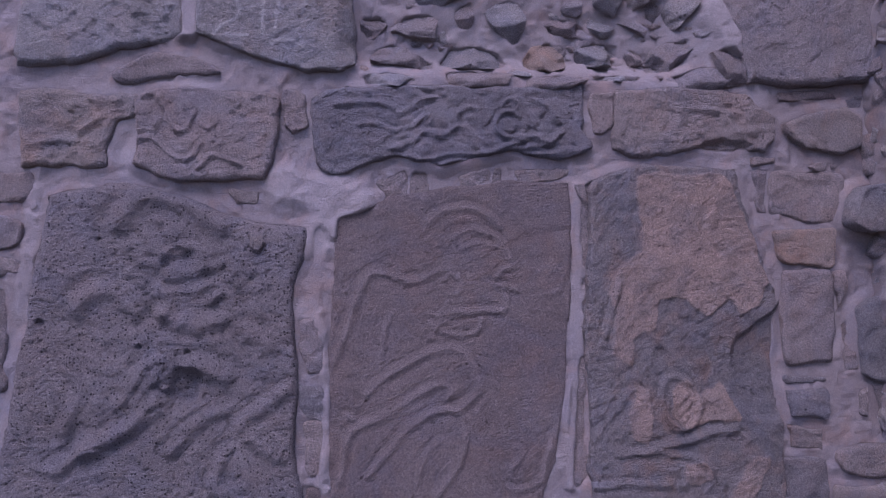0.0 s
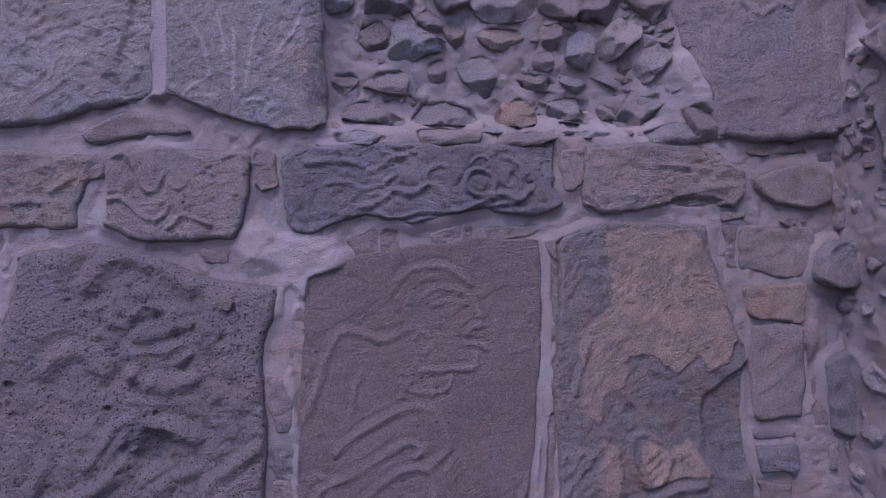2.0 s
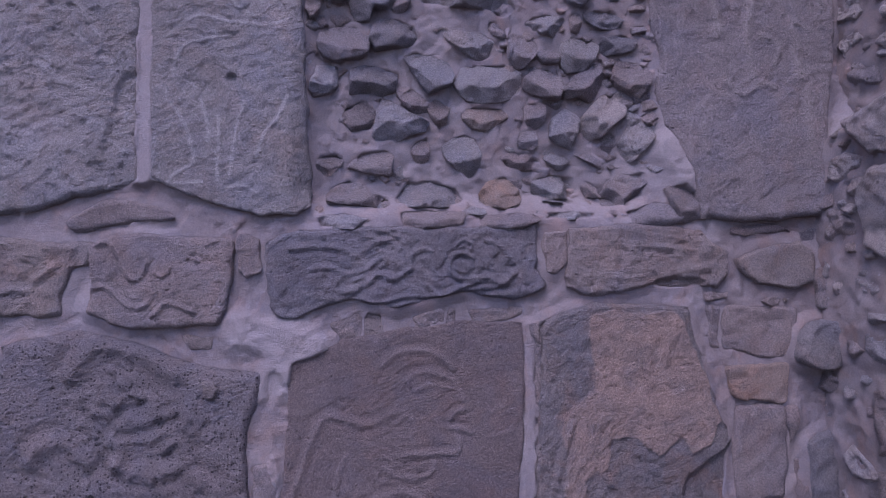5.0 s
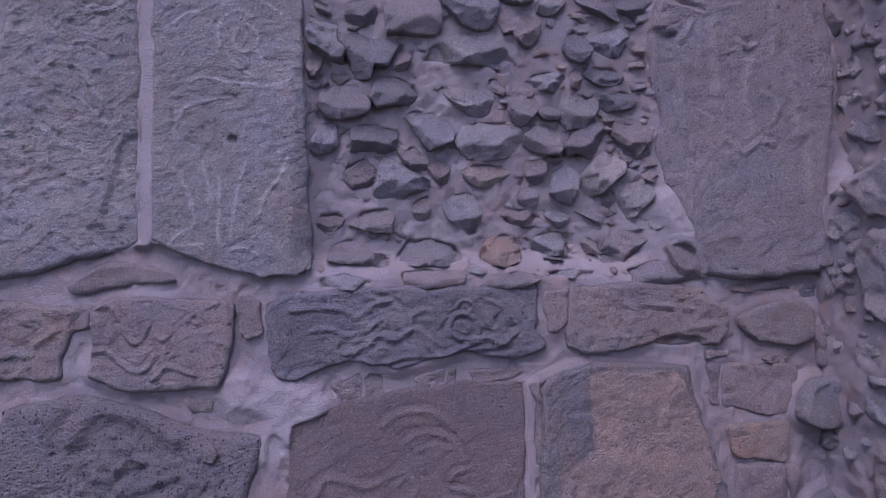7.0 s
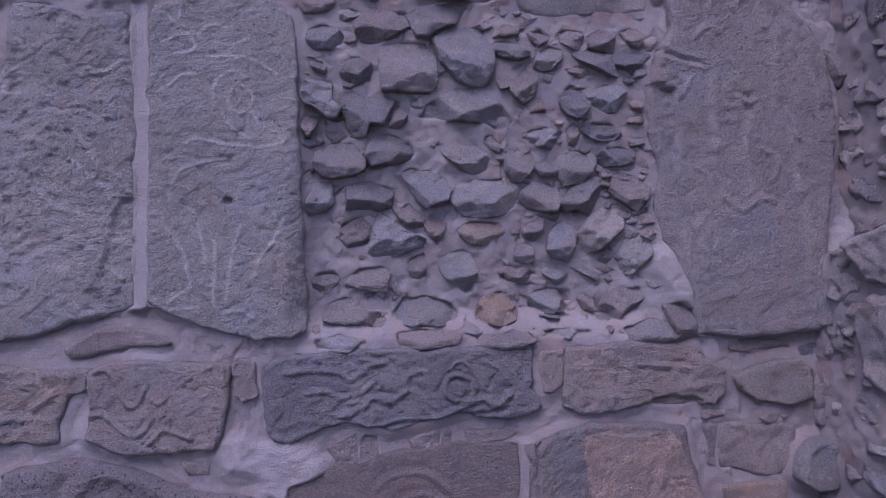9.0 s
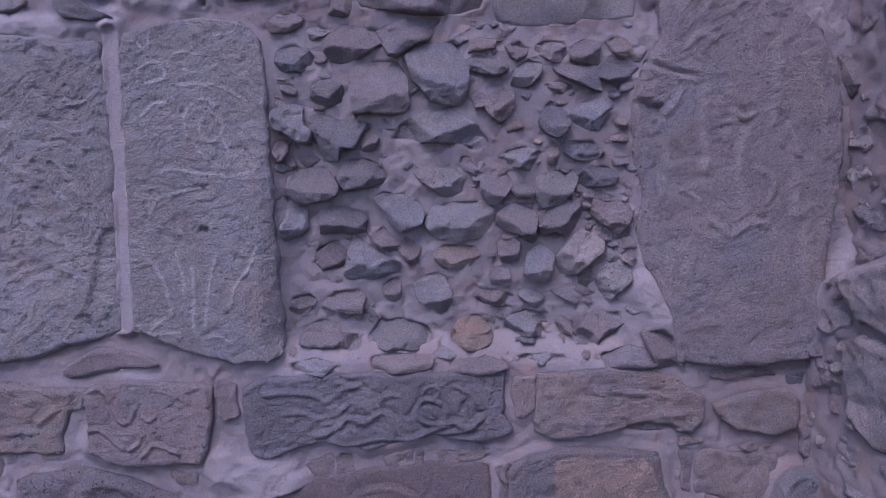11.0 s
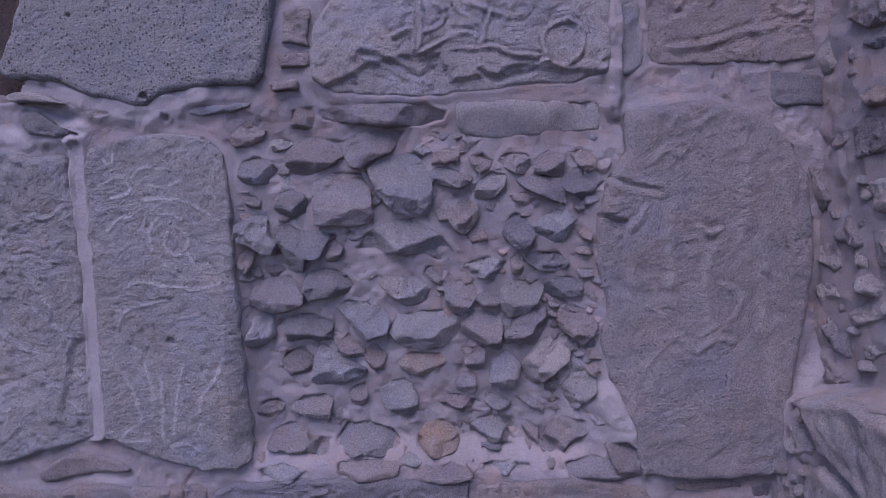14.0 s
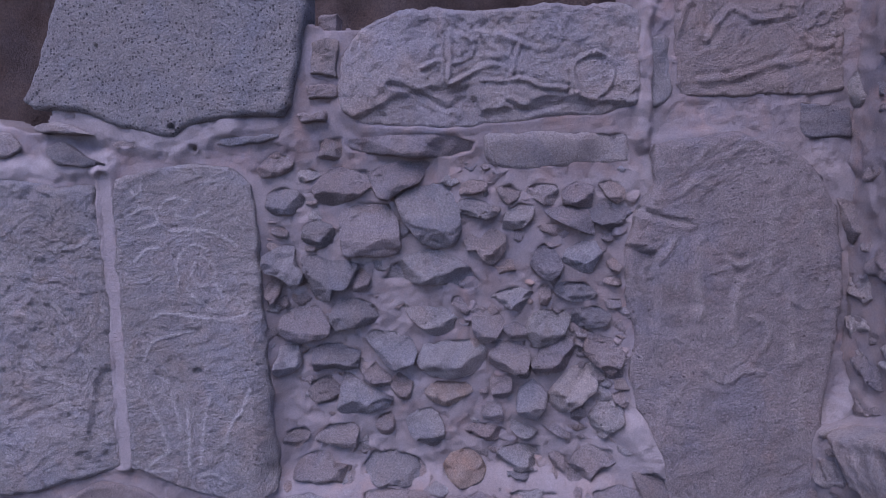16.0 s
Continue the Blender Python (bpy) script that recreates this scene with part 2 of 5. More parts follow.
def stone(name, pts, out, material, parent=None, face=main_face, fine=0.008, r=0.02, rough=1.0, seed=1, lines=(), worn_pale=0.0, hollows=(), crust=(), pits=(),
          chisel=0.0, skirt=0.13, lapped=True, grit=0.5):
    """One stone: a worn outline filled with an even net, its face roughened, carved and chipped, its flanks running back into the mortar."""
    if chisel:
        centre = np.mean(pts, 0)
        pts = [tuple(centre + 1.12 * (np.array(p) - centre)) for p in pts]
    q = outline(pts, seed, min(1.6, 0.5 + rough) * (0.6 if chisel else 1.0), min(0.012, fine * 1.2), 0 if chisel else 2)
    span = np.ptp(q, 0)
    score = (q - q.mean(0)) / span
    c = [int(np.argmax(score @ np.array(d))) for d in ((-1, -1), (1, -1), (1, 1), (-1, 1))]
    if len(set(c)) < 4 or not all((c[(k + 1) % 4] - c[k]) % len(q) < len(q) * 0.7 for k in range(4)):
        c = [int(c[0] + k * len(q) / 4) % len(q) for k in range(4)]
    nu, nv = max(8, int(span[0] / fine)), max(8, int(span[1] / fine))
    low, right = side_of(q, c[0], c[1], nu), side_of(q, c[1], c[2], nv)
    high, left = side_of(q, c[2], c[3], nu)[::-1], side_of(q, c[3], c[0], nv)[::-1]
    s, t = np.linspace(0, 1, nu)[:, None, None], np.linspace(0, 1, nv)[None, :, None]
    g = ((1 - t) * low[:, None] + t * high[:, None] + (1 - s) * left[None] + s * right[None]
         - ((1 - s) * (1 - t) * low[0] + s * (1 - t) * low[-1] + (1 - s) * t * high[0] + s * t * high[-1]))
    x, z = g[..., 0], g[..., 1]
    ring = [tuple(a) for a in q[::max(1, len(q) // 90)]]
    d = seg_dist(x, z, ring, True)
    if face is main_face and lapped:
        lap_mortar(ring, out, r, seed, chisel > 0)
    reach = np.clip(1 - d / r, 0, 1)
    h = out - min(r, out + 0.03) * (1 - np.sqrt(np.maximum(0, 1 - reach ** 2)))
    if chisel:
        # bedded stones: buried above, proud and broken off below
        rnd = random.Random(seed)
        lo, hi = q.min(0), q.max(0)
        mid, size = (lo + hi) / 2, max(span)
        a = rnd.uniform(-0.5, 0.5)
        drop = np.clip((hi[1] - z) / (hi[1] - lo[1]) + a * (x - mid[0]) / size, 0, 1)
        sunk = min(0.018, 0.5 * out)
        block = sunk + (out - sunk) * 1.35 * drop ** rnd.uniform(0.65, 1.15)
        warp = 0.012 * fbm(x * 14, z * 14, seed + 15, 2)
        for _ in range(rnd.randint(3, 5)):
            a, lean = rnd.uniform(-2.8, -0.3) if rnd.random() < 0.5 else rnd.uniform(0, 6.28), rnd.uniform(0.6, 1.9) * chisel
            reach_out = (x - mid[0]) * math.cos(a) + (z - mid[1]) * math.sin(a) + warp
            block = np.minimum(block, out - lean * (reach_out - rnd.uniform(0.08, 0.34) * span.min()))
        h = np.maximum(np.minimum(h, block), 0.006)
    flat = np.clip(d / r, 0, 1)
    h = h + rough * (0.007 * fbm(x * 5, z * 5, seed + 31, 4) + 0.0042 * fbm(x * 24, z * 24, seed + 57, 4, 0.6)) * (0.35 + 0.65 * flat)
    h = h + (0.5 + 0.5 * rough) * 0.0016 * fbm(x * 75, z * 75, seed + 63, 2, 0.7)
    chips = fbm(x * 11, z * 11, seed + 91, 3)
    h = h - rough * 0.006 * step(0.5, 0.8, chips)
    # broken creases and scattered pocks
    h = h + rough * (0.006 if chisel else 0.0025) * (0.35 - np.abs(fbm(x * 12 + 3, z * 15, seed + 93, 3, 0.55))) * flat
    h = h - (0.4 + 0.6 * rough) * 0.0045 * step(0.5, 0.85, vnoise(x * 48, z * 48, seed + 95)) * step(-0.1, 0.4, fbm(x * 6, z * 6, seed + 97, 2))
    # coarse grain, standing proud where the softer bed has weathered away
    coarse = fbm(x * 30, z * 34, seed + 101, 4, 0.7)
    h = h + grit * (0.0024 * coarse - 0.0045 * step(0.5, 0.95, fbm(x * 42, z * 47, seed + 103, 2, 0.6))) * (0.4 + 0.6 * flat)
    patch = np.zeros(x.shape)
    for w, depth, line in lines:
        e = seg_dist(x + 0.004 * fbm(x * 14, z * 14, seed + 3, 2), z + 0.004 * fbm(x * 14, z * 14, seed + 4, 2), swept(line))
        worn = 0.75 + 0.35 * fbm(x * 7, z * 7, seed + 8, 2)
        h = h + depth * worn * (np.exp(-(e / (0.62 * w)) ** 2) - 0.5 * np.exp(-((e - 1.4 * w) / (0.55 * w)) ** 2))
        patch = np.maximum(patch, worn_pale * np.clip(worn, 0, 1) * np.exp(-(e / (0.7 * w)) ** 2))
    for depth, zone in hollows:
        e = seg_dist(x, z, zone, True) * np.where(inside(x, z, zone), 1, -1) + 0.008 * fbm(x * 16, z * 16, seed + 12, 3)
        h = h - depth * step(-0.012, 0.016, e)
    for px, pz, radius, depth in pits:
        e = np.hypot((x - px) * 0.85, z - pz) + 0.25 * radius * fbm(x * 18, z * 18, seed + 21, 2)
        h = h - depth * step(radius, radius * 0.35, e)
    for zone in crust:
        e = seg_dist(x, z, zone, True) * np.where(inside(x, z, zone), 1, -1) + 0.014 * fbm(x * 12, z * 12, seed + 41, 3, 0.5)
        patch = np.maximum(patch, step(-0.006, 0.01, e) * (0.72 + 0.28 * fbm(x * 20, z * 20, seed + 43, 3)))
        h = h + 0.006 * step(-0.004, 0.006, e)
    h = np.maximum(h, -0.04)
    verts = face(x, z, h).reshape(-1, 3)
    i = np.arange(nu * nv).reshape(nu, nv)
    rim = np.concatenate([i[:, 0], i[-1, 1:], i[::-1, -1][1:], i[0, ::-1][1:-1]])
    back = face(x, z, np.full(x.shape, -skirt)).reshape(-1, 3)[rim]
    k = len(verts) + np.arange(len(rim))
    flank = np.stack([np.roll(rim, -1), rim, k, np.roll(k, -1)], 1)
    tone = np.concatenate([patch.ravel(), np.zeros(len(rim))])
    net, places = grid_faces(nu, nv), np.concatenate([verts, back])
    over = tone[net].mean(1) > (0.4 if crust else 9)
    layers, free = [], over.reshape(nu - 1, nv - 1)
    for zone in crust:
        own = largest_piece(free & inside(x.ravel()[net].mean(1), z.ravel()[net].mean(1), zone).reshape(free.shape))
        free = free & ~own
        layers.append(own.ravel())
    taken = np.any(layers, 0) if layers else np.zeros(len(net), bool)
    ob = mesh_object(name, places, np.concatenate([net[~taken], flank]).tolist(), MATS[material], parent, tone)
    for own in layers:
        if own.any():
            used, flat_net = np.unique(net[own], return_inverse=True)
            layer = mesh_object("crust", places[used], flat_net.reshape(-1, 4).tolist(), MATS[material], ob, tone[used])
            tagged(layer, "flaking ochre crust")
    return ob


# ---- ground and the earth behind ----
def ground_sheet():
    n = 60
    a = np.sign(np.linspace(-1, 1, n)) * np.abs(np.linspace(-1, 1, n)) ** 4 * 400
    x, y = np.meshgrid(a, a, indexing="ij")
    z = 0.015 * fbm(x * 0.8, y * 0.8, 5, 3) - 0.02
    return mesh_object("ground", np.stack([x, y, z], -1).reshape(-1, 3), grid_faces(n, n).tolist(), MATS["ground"])


tagged(ground_sheet(), "dry trodden earth in front of the wall", "ground", kind="structure")


def earth_core():
    """The mound of earth that the wall faces: a steep front, a slope behind, low ends."""
    nu, nv = 260, 200
    x, t = np.meshgrid(np.linspace(-5.5, 5.5, nu), np.linspace(0, 1, nv), indexing="ij")
    high = 4.9 * step(5.4, 3.0, np.abs(x))
    front = t < 0.6
    z = np.where(front, high * t / 0.6, high * (1 - (t - 0.6) / 0.4)) - 0.03
    y = np.where(front, 2.76, 2.76 + 6.0 * (t - 0.6) / 0.4)
    y = y + 0.07 * fbm(x * 1.6, z * 0.9, 61, 5, 0.6) + 0.03 * fbm(x * 9, z * 4, 62, 4)
    return mesh_object("earth_bank", np.stack([x, y, z], -1).reshape(-1, 3), grid_faces(nu, nv).tolist(), MATS["earth"])


tagged(earth_core(), "dark brown earth and rubble core behind the wall top", "earth bank", kind="structure")


def mortar_bed(name, face, u0, u1, w0, w1, cell, seed, keep):
    """The bed between the stones: its mesh, with the net of places and heights from which it is set."""
    nu, nv = int((u1 - u0) / cell), int((w1 - w0) / cell)
    u, w = np.meshgrid(np.linspace(u0, u1, nu), np.linspace(w0, w1, nv), indexing="ij")
    h = 0.022 + 0.009 * fbm(u * 3.1, w * 3.1, seed, 4) + 0.005 * fbm(u * 18, w * 18, seed + 9, 4, 0.65) + 0.002 * fbm(u * 60, w * 60, seed + 14, 2)
    deep = np.clip(recess(u, w) / 0.08, 0, 1) if face is main_face else np.full_like(u, 0.4)
    h += deep * (0.009 * fbm(u * 6, w * 4, seed + 20, 3, 0.5) + 0.007 * np.abs(fbm(u * 17, w * 11, seed + 23, 4, 0.6)) + 0.006)
    h -= 0.008 * step(0.4, 0.7, fbm(u * 9, w * 9, seed + 33, 3)) * (1 - 0.5 * deep)
    if face is side_face:
        h += 0.004 * np.abs(fbm(u * 22, w * 22, seed + 25, 3, 0.6)) - 0.008
    tone = np.clip(0.6 * step(0.3, 1.0, fbm(u * 2.2, w * 2.2, seed + 51, 5, 0.6)), 0, 1)
    if face is main_face:
        tone = np.maximum(tone, 0.4 * deep * np.clip(0.6 + 0.7 * fbm(u * 5, w * 5, seed + 52, 4), 0, 1))
        for width, high, pale, line in FILLS:
            e = seg_dist(u, w, line) + 0.012 * fbm(u * 10, w * 10, seed + 44, 3)
            h += high * step(width, 0.3 * width, e)
            tone = np.maximum(tone, pale * np.clip(0.85 + 0.2 * fbm(u * 6, w * 6, seed + 53, 4), 0, 1) * step(width, 0.4 * width, e)).clip(0, 1)
    faces = grid_faces(nu, nv)
    mu, mw = u.ravel()[faces].mean(1), w.ravel()[faces].mean(1)
    faces = faces[keep(mu, mw)]
    front = face(u, w, h).reshape(-1, 3)
    back = face(u, w, np.full(u.shape, -0.35)).reshape(-1, 3)
    edges = {}
    for f in faces.tolist():
        for a, b in zip(f, f[1:] + f[:1]):
            if (b, a) in edges:
                del edges[(b, a)]
            else:
                edges[(a, b)] = True
    n = len(front)
    rim = [(b, a, a + n, b + n) for a, b in edges]
    ob = mesh_object(name, np.concatenate([front, back]), faces.tolist() + rim, MATS["mortar"])
    ob.data.attributes.new("patch", "FLOAT", "POINT").data.foreach_set("value", np.concatenate([tone.ravel(), tone.ravel()]).astype(np.float32))
    return ob, u, w, h


def lap_mortar(ring, out, r, seed, bedded):
    """Mortar smeared up against the flanks of a stone."""
    low, high = np.min(ring, 0) - 0.08, np.max(ring, 0) + 0.08
    i = np.flatnonzero((BED_U[:, 0] > low[0]) & (BED_U[:, 0] < high[0]))
    j = np.flatnonzero((BED_W[0] > low[1]) & (BED_W[0] < high[1]))
    if len(i) and len(j):
        part = np.ix_(i, j)
        e = seg_dist(BED_U[part], BED_W[part], ring, True)
        smear = np.clip(0.7 + 0.35 * fbm(BED_U[part] * 5, BED_W[part] * 5, seed + 71, 2), 0.3, 1)
        top = (BED_W[part] - np.mean(ring, 0)[1]) / (high[1] - low[1])
        # little mortar clings under an overhanging lower edge
        smear = smear * np.where(top < -0.4, 0.72, 1.0)
        high_up, far = 0.85 * min(out, 0.055) - 0.4 * r, 0.05
        if bedded:
            smear, high_up, far = np.clip(0.2 * smear + 1.2 * top, 0, 0.75), min(out, 0.036), 0.03
        BED_H[part] = np.maximum(BED_H[part], high_up * smear * np.exp(-(e / far) ** 2))
        under = inside(BED_U[part], BED_W[part], ring)
        BED_H[part] -= np.where(under, 0.09 * step(0.006, 0.03, e), 0)


def wall_top(u, w):
    ragged = 0.03 * fbm(u * 6, w * 6, 77, 3)
    corner = (u < -0.88 + ragged) & (w > 3.56 + ragged + 0.1 * np.maximum(0, -1.1 - u))
    return ~corner & (w < 3.93 + ragged + 0.4 * (u > 1.46))


# thick fillings of mortar: half-width, height, paleness, run
FILLS = []
FILLS.append((0.07, 0.046, 0.8, [(-0.696, 3.346), (-0.688, 3.023), (-0.681, 2.62), (-0.684, 2.157)]))
FILLS.append((0.09, 0.022, 1.0, [(-0.983, 3.602), (-0.796, 3.577), (-0.611, 3.53), (-0.427, 3.483), (-0.192, 3.547)]))
FILLS.append((0.05, 0.01, 0.3, [(-0.192, 3.547), (-0.008, 3.561)]))
FILLS.append((0.07, 0.022, 1.0, [(-1.237, 3.388), (-0.998, 3.386), (-0.688, 3.406)]))
FILLS.append((0.03, 0.02, 0.35, [(0.858, 1.555), (0.863, 1.166), (0.833, 0.852), (0.804, 0.369)]))
FILLS.append((0.12, 0.02, 0.75, [(-0.317, 1.54), (-0.187, 1.515), (-0.056, 1.468), (-0.185, 1.342)]))
FILLS.append((0.1, 0.05, 1.0, [(2.349, 2.493), (2.287, 2.4), (2.226, 2.271)]))
FILLS.append((0.1, 0.03, 0.9, [(1.472, 2.3), (1.531, 2.205), (1.567, 2.086)]))
FILLS.append((0.04, 0.015, 0.4, [(-0.183, 1.041), (-0.139, 0.739), (-0.148, 0.401)]))
FILLS.append((0.07, 0.005, 0.3, [(1.445, 3.458), (1.469, 3.304), (1.44, 3.082)]))
FILLS.append((0.05, 0.03, 0.4, [(1.46, 3.966), (1.465, 3.69), (1.465, 3.474)]))
FILLS.append((0.07, 0.01, 0.5, [(2.138, 3.406), (2.251, 3.254)]))
FILLS.append((0.05, 0.01, 0.5, [(-1.231, 1.6), (-1.226, 1.429), (-1.253, 1.051)]))
wall_main, BED_U, BED_W, BED_H = mortar_bed("wall_main", main_face, -2.0, 2.32, -0.05, 4.3, 0.0085, 11, wall_top)
tagged(wall_main, "old stone wall bedded in pale pinkish lime and mud mortar", "wall", kind="structure")
wall_side = tagged(mortar_bed("wall_side", side_face, -0.1, 1.9, -0.05, 4.5, 0.013, 211, lambda u, w: w < 9)[0],
                   "rough stone return wall meeting the carved wall", "wall", kind="structure")


# ---- carved slabs and blocks ----
cut = []
cut.append((0.0455, 0.0192, [(-0.913, 1.387), (-0.88, 1.45), (-0.81, 1.489), (-0.728, 1.49), (-0.645, 1.462), (-0.582, 1.42), (-0.53, 1.384)]))
cut.append((0.031, 0.0115, [(-0.883, 1.298), (-0.847, 1.327), (-0.786, 1.328), (-0.74, 1.289)]))
cut.append((0.0269, 0.0115, [(-0.836, 1.277), (-0.796, 1.302), (-0.754, 1.281), (-0.774, 1.249), (-0.825, 1.256)]))
cut.append((0.0269, 0.0128, [(-0.703, 1.285), (-0.659, 1.302), (-0.617, 1.277), (-0.6, 1.238)]))
cut.append((0.031, 0.0154, [(-0.758, 1.144), (-0.72, 1.095), (-0.74, 1.05)]))
cut.append((0.0352, 0.0166, [(-0.744, 1.066), (-0.699, 1.032), (-0.617, 1.017), (-0.545, 1.031), (-0.49, 1.072)]))
cut.append((0.0228, -0.0115, [(-0.726, 1.158), (-0.64, 1.175), (-0.521, 1.221)]))
cut.append((0.0248, 0.0115, [(-0.573, 1.107), (-0.533, 1.143), (-0.505, 1.115)]))
cut.append((0.0393, 0.0166, [(-1.051, 1.073), (-1.022, 1.121), (-0.963, 1.141), (-0.893, 1.124), (-0.845, 1.076)]))
cut.append((0.0414, 0.0192, [(-1.008, 0.578), (-0.91, 0.61), (-0.813, 0.689), (-0.724, 0.759), (-0.671, 0.836), (-0.614, 0.864), (-0.516, 0.821)]))
cut.append((0.029, 0.0128, [(-0.893, 0.717), (-0.845, 0.782), (-0.816, 0.843), (-0.777, 0.884), (-0.732, 0.879), (-0.763, 0.821), (-0.803, 0.781), (-0.844, 0.737)]))
cut.append((0.031, 0.0128, [(-0.448, 0.625), (-0.385, 0.565), (-0.319, 0.518)]))
cut.append((0.031, 0.0128, [(-0.452, 0.654), (-0.366, 0.72), (-0.294, 0.767)]))
cut.append((0.0352, 0.0115, [(-0.498, 1.026), (-0.431, 0.979), (-0.358, 0.936)]))
cut.append((0.031, 0.0115, [(-1.112, 0.495), (-1.046, 0.543), (-0.978, 0.561)]))
cut.append((0.0269, 0.0102, [(-0.71, 0.554), (-0.651, 0.613), (-0.591, 0.669), (-0.51, 0.703)]))
cut.append((0.029, 0.0102, [(-1.075, 0.888), (-1.032, 0.765), (-1.088, 0.645)]))
cut.append((0.0269, 0.0102, [(-0.508, 0.548), (-0.547, 0.447), (-0.526, 0.385)]))
pitted_one = tagged(stone("carved_stone", [(-1.173, 1.503), (-0.942, 1.554), (-0.714, 1.507), (-0.44, 1.415), (-0.312, 1.394), (-0.214, 1.385), (-0.226, 1.28), (-0.268, 1.15), (-0.278, 1.075), (-0.255, 0.871), (-0.25, 0.68), (-0.263, 0.523), (-0.231, 0.362), (-0.223, 0.149), (-1.335, 0.197), (-1.318, 0.524), (-1.278, 0.765), (-1.239, 1.052), (-1.212, 1.26)], 0.06, "pitted", fine=0.0048, r=.035, rough=.38, grit=1.0, seed=1, lines=cut, pits=[(-0.673, 1.277, 0.044, 0.02), (-0.664, 0.768, 0.0924, 0.055), (-0.828, 0.936, 0.0154, 0.02), (-0.656, 0.913, 0.0132, 0.015), (-0.978, 1.334, 0.0132, 0.012), (-1.177, 1.029, 0.0198, 0.015), (-0.783, 0.699, 0.0132, 0.012)]),
       "pitted grey volcanic slab with worn curling relief", "carved stone")
tagged(stone("pebble", [(-0.435, 1.362), (-0.389, 1.371), (-0.372, 1.324), (-0.401, 1.281), (-0.435, 1.302)], 0.076, "ochre", pitted_one, fine=0.005, r=0.012, rough=0.6, seed=77, skirt=-0.03, lapped=False), "reddish pebble set in the stone")
cut = []
cut.append((0.02, 0.0061, [(-0.113, 0.868), (-0.075, 0.953), (-0.043, 1.061), (-0.01, 1.159), (0.034, 1.21), (0.099, 1.201), (0.165, 1.176), (0.232, 1.187), (0.288, 1.218), (0.343, 1.222)]))
cut.append((0.015, 0.0053, [(0.055, 0.833), (0.077, 0.951), (0.099, 1.034), (0.117, 1.053)]))
cut.append((0.02, 0.007, [(0.237, 1.38), (0.267, 1.425), (0.323, 1.455), (0.402, 1.46), (0.481, 1.438), (0.531, 1.388)]))
cut.append((0.017, 0.0061, [(0.351, 1.343), (0.379, 1.365), (0.435, 1.374), (0.514, 1.352), (0.559, 1.302), (0.583, 1.253)]))
cut.append((0.016, 0.0061, [(0.523, 1.186), (0.546, 1.217), (0.597, 1.23)]))
cut.append((0.016, 0.0061, [(0.523, 1.157), (0.568, 1.145), (0.6, 1.132)]))
cut.append((0.013, 0.0045, [(0.389, 1.302), (0.446, 1.32), (0.525, 1.311)]))
cut.append((0.014, 0.0053, [(0.298, 1.175), (0.343, 1.202), (0.377, 1.18), (0.37, 1.135), (0.32, 1.124), (0.298, 1.158)]))
cut.append((0.017, 0.0061, [(0.342, 1.049), (0.454, 1.055), (0.533, 1.054), (0.56, 1.078), (0.541, 1.145)]))
cut.append((0.015, 0.0053, [(0.253, 1.015), (0.286, 0.981), (0.341, 0.965), (0.408, 0.965), (0.449, 0.991), (0.458, 1.024)]))
cut.append((0.013, 0.0045, [(0.249, 1.048), (0.297, 1.036), (0.284, 0.992)]))
cut.append((0.013, 0.0045, [(0.695, 1.207), (0.741, 1.234), (0.78, 1.212)]))
cut.append((0.013, 0.0045, [(0.693, 1.122), (0.739, 1.128), (0.779, 1.144)]))
cut.append((0.02, 0.007, [(0.012, 0.743), (0.077, 0.8), (0.164, 0.852), (0.252, 0.894), (0.341, 0.911), (0.396, 0.881), (0.435, 0.815), (0.446, 0.749), (0.405, 0.707), (0.356, 0.664)]))
cut.append((0.017, 0.0061, [(-0.064, 0.664), (-0.01, 0.639), (0.055, 0.654), (0.142, 0.702), (0.207, 0.743), (0.295, 0.774), (0.344, 0.751), (0.317, 0.717)]))
cut.append((0.018, 0.0061, [(-0.084, 0.421), (-0.074, 0.526), (-0.053, 0.599), (0.012, 0.625), (0.098, 0.649), (0.163, 0.701), (0.256, 0.753)]))
cut.append((0.02, 0.007, [(0.022, 0.434), (0.076, 0.5), (0.141, 0.573), (0.207, 0.636), (0.283, 0.67), (0.35, 0.669), (0.382, 0.621), (0.386, 0.534), (0.358, 0.449), (0.292, 0.366), (0.252, 0.293)]))
cut.append((0.016, 0.0061, [(0.194, 0.386), (0.217, 0.464), (0.25, 0.527), (0.305, 0.558), (0.329, 0.544)]))
cut.append((0.015, 0.0053, [(0.438, 0.669), (0.483, 0.716), (0.516, 0.672), (0.551, 0.623)]))
cut.append((0.015, 0.0061, [(0.586, 0.529), (0.617, 0.506), (0.591, 0.464), (0.557, 0.432), (0.584, 0.399)]))
cut.append((0.017, 0.0061, [(0.557, 0.374), (0.601, 0.36), (0.657, 0.375), (0.692, 0.417), (0.727, 0.525), (0.754, 0.589)]))
tagged(stone("carved_stone", [(-0.113, 1.433), (-0.01, 1.453), (0.123, 1.515), (0.347, 1.55), (0.576, 1.575), (0.82, 1.569), (0.834, 1.458), (0.826, 1.302), (0.817, 1.098), (0.802, 0.941), (0.786, 0.719), (0.752, 0.5), (0.703, 0.35), (0.676, 0.104), (-0.116, 0.138), (-0.138, 0.526), (-0.129, 0.953), (-0.119, 1.214)], 0.032, "sandstone", fine=0.005, r=.01, rough=.4, grit=0.25, seed=2, worn_pale=0.45, lines=cut),
       "smooth brown sandstone slab with incised flowing curves", "carved stone")
cut = []
cut.append((0.018, 0.0078, [(0.888, 0.546), (0.947, 0.614), (1.006, 0.689), (1.058, 0.743)]))
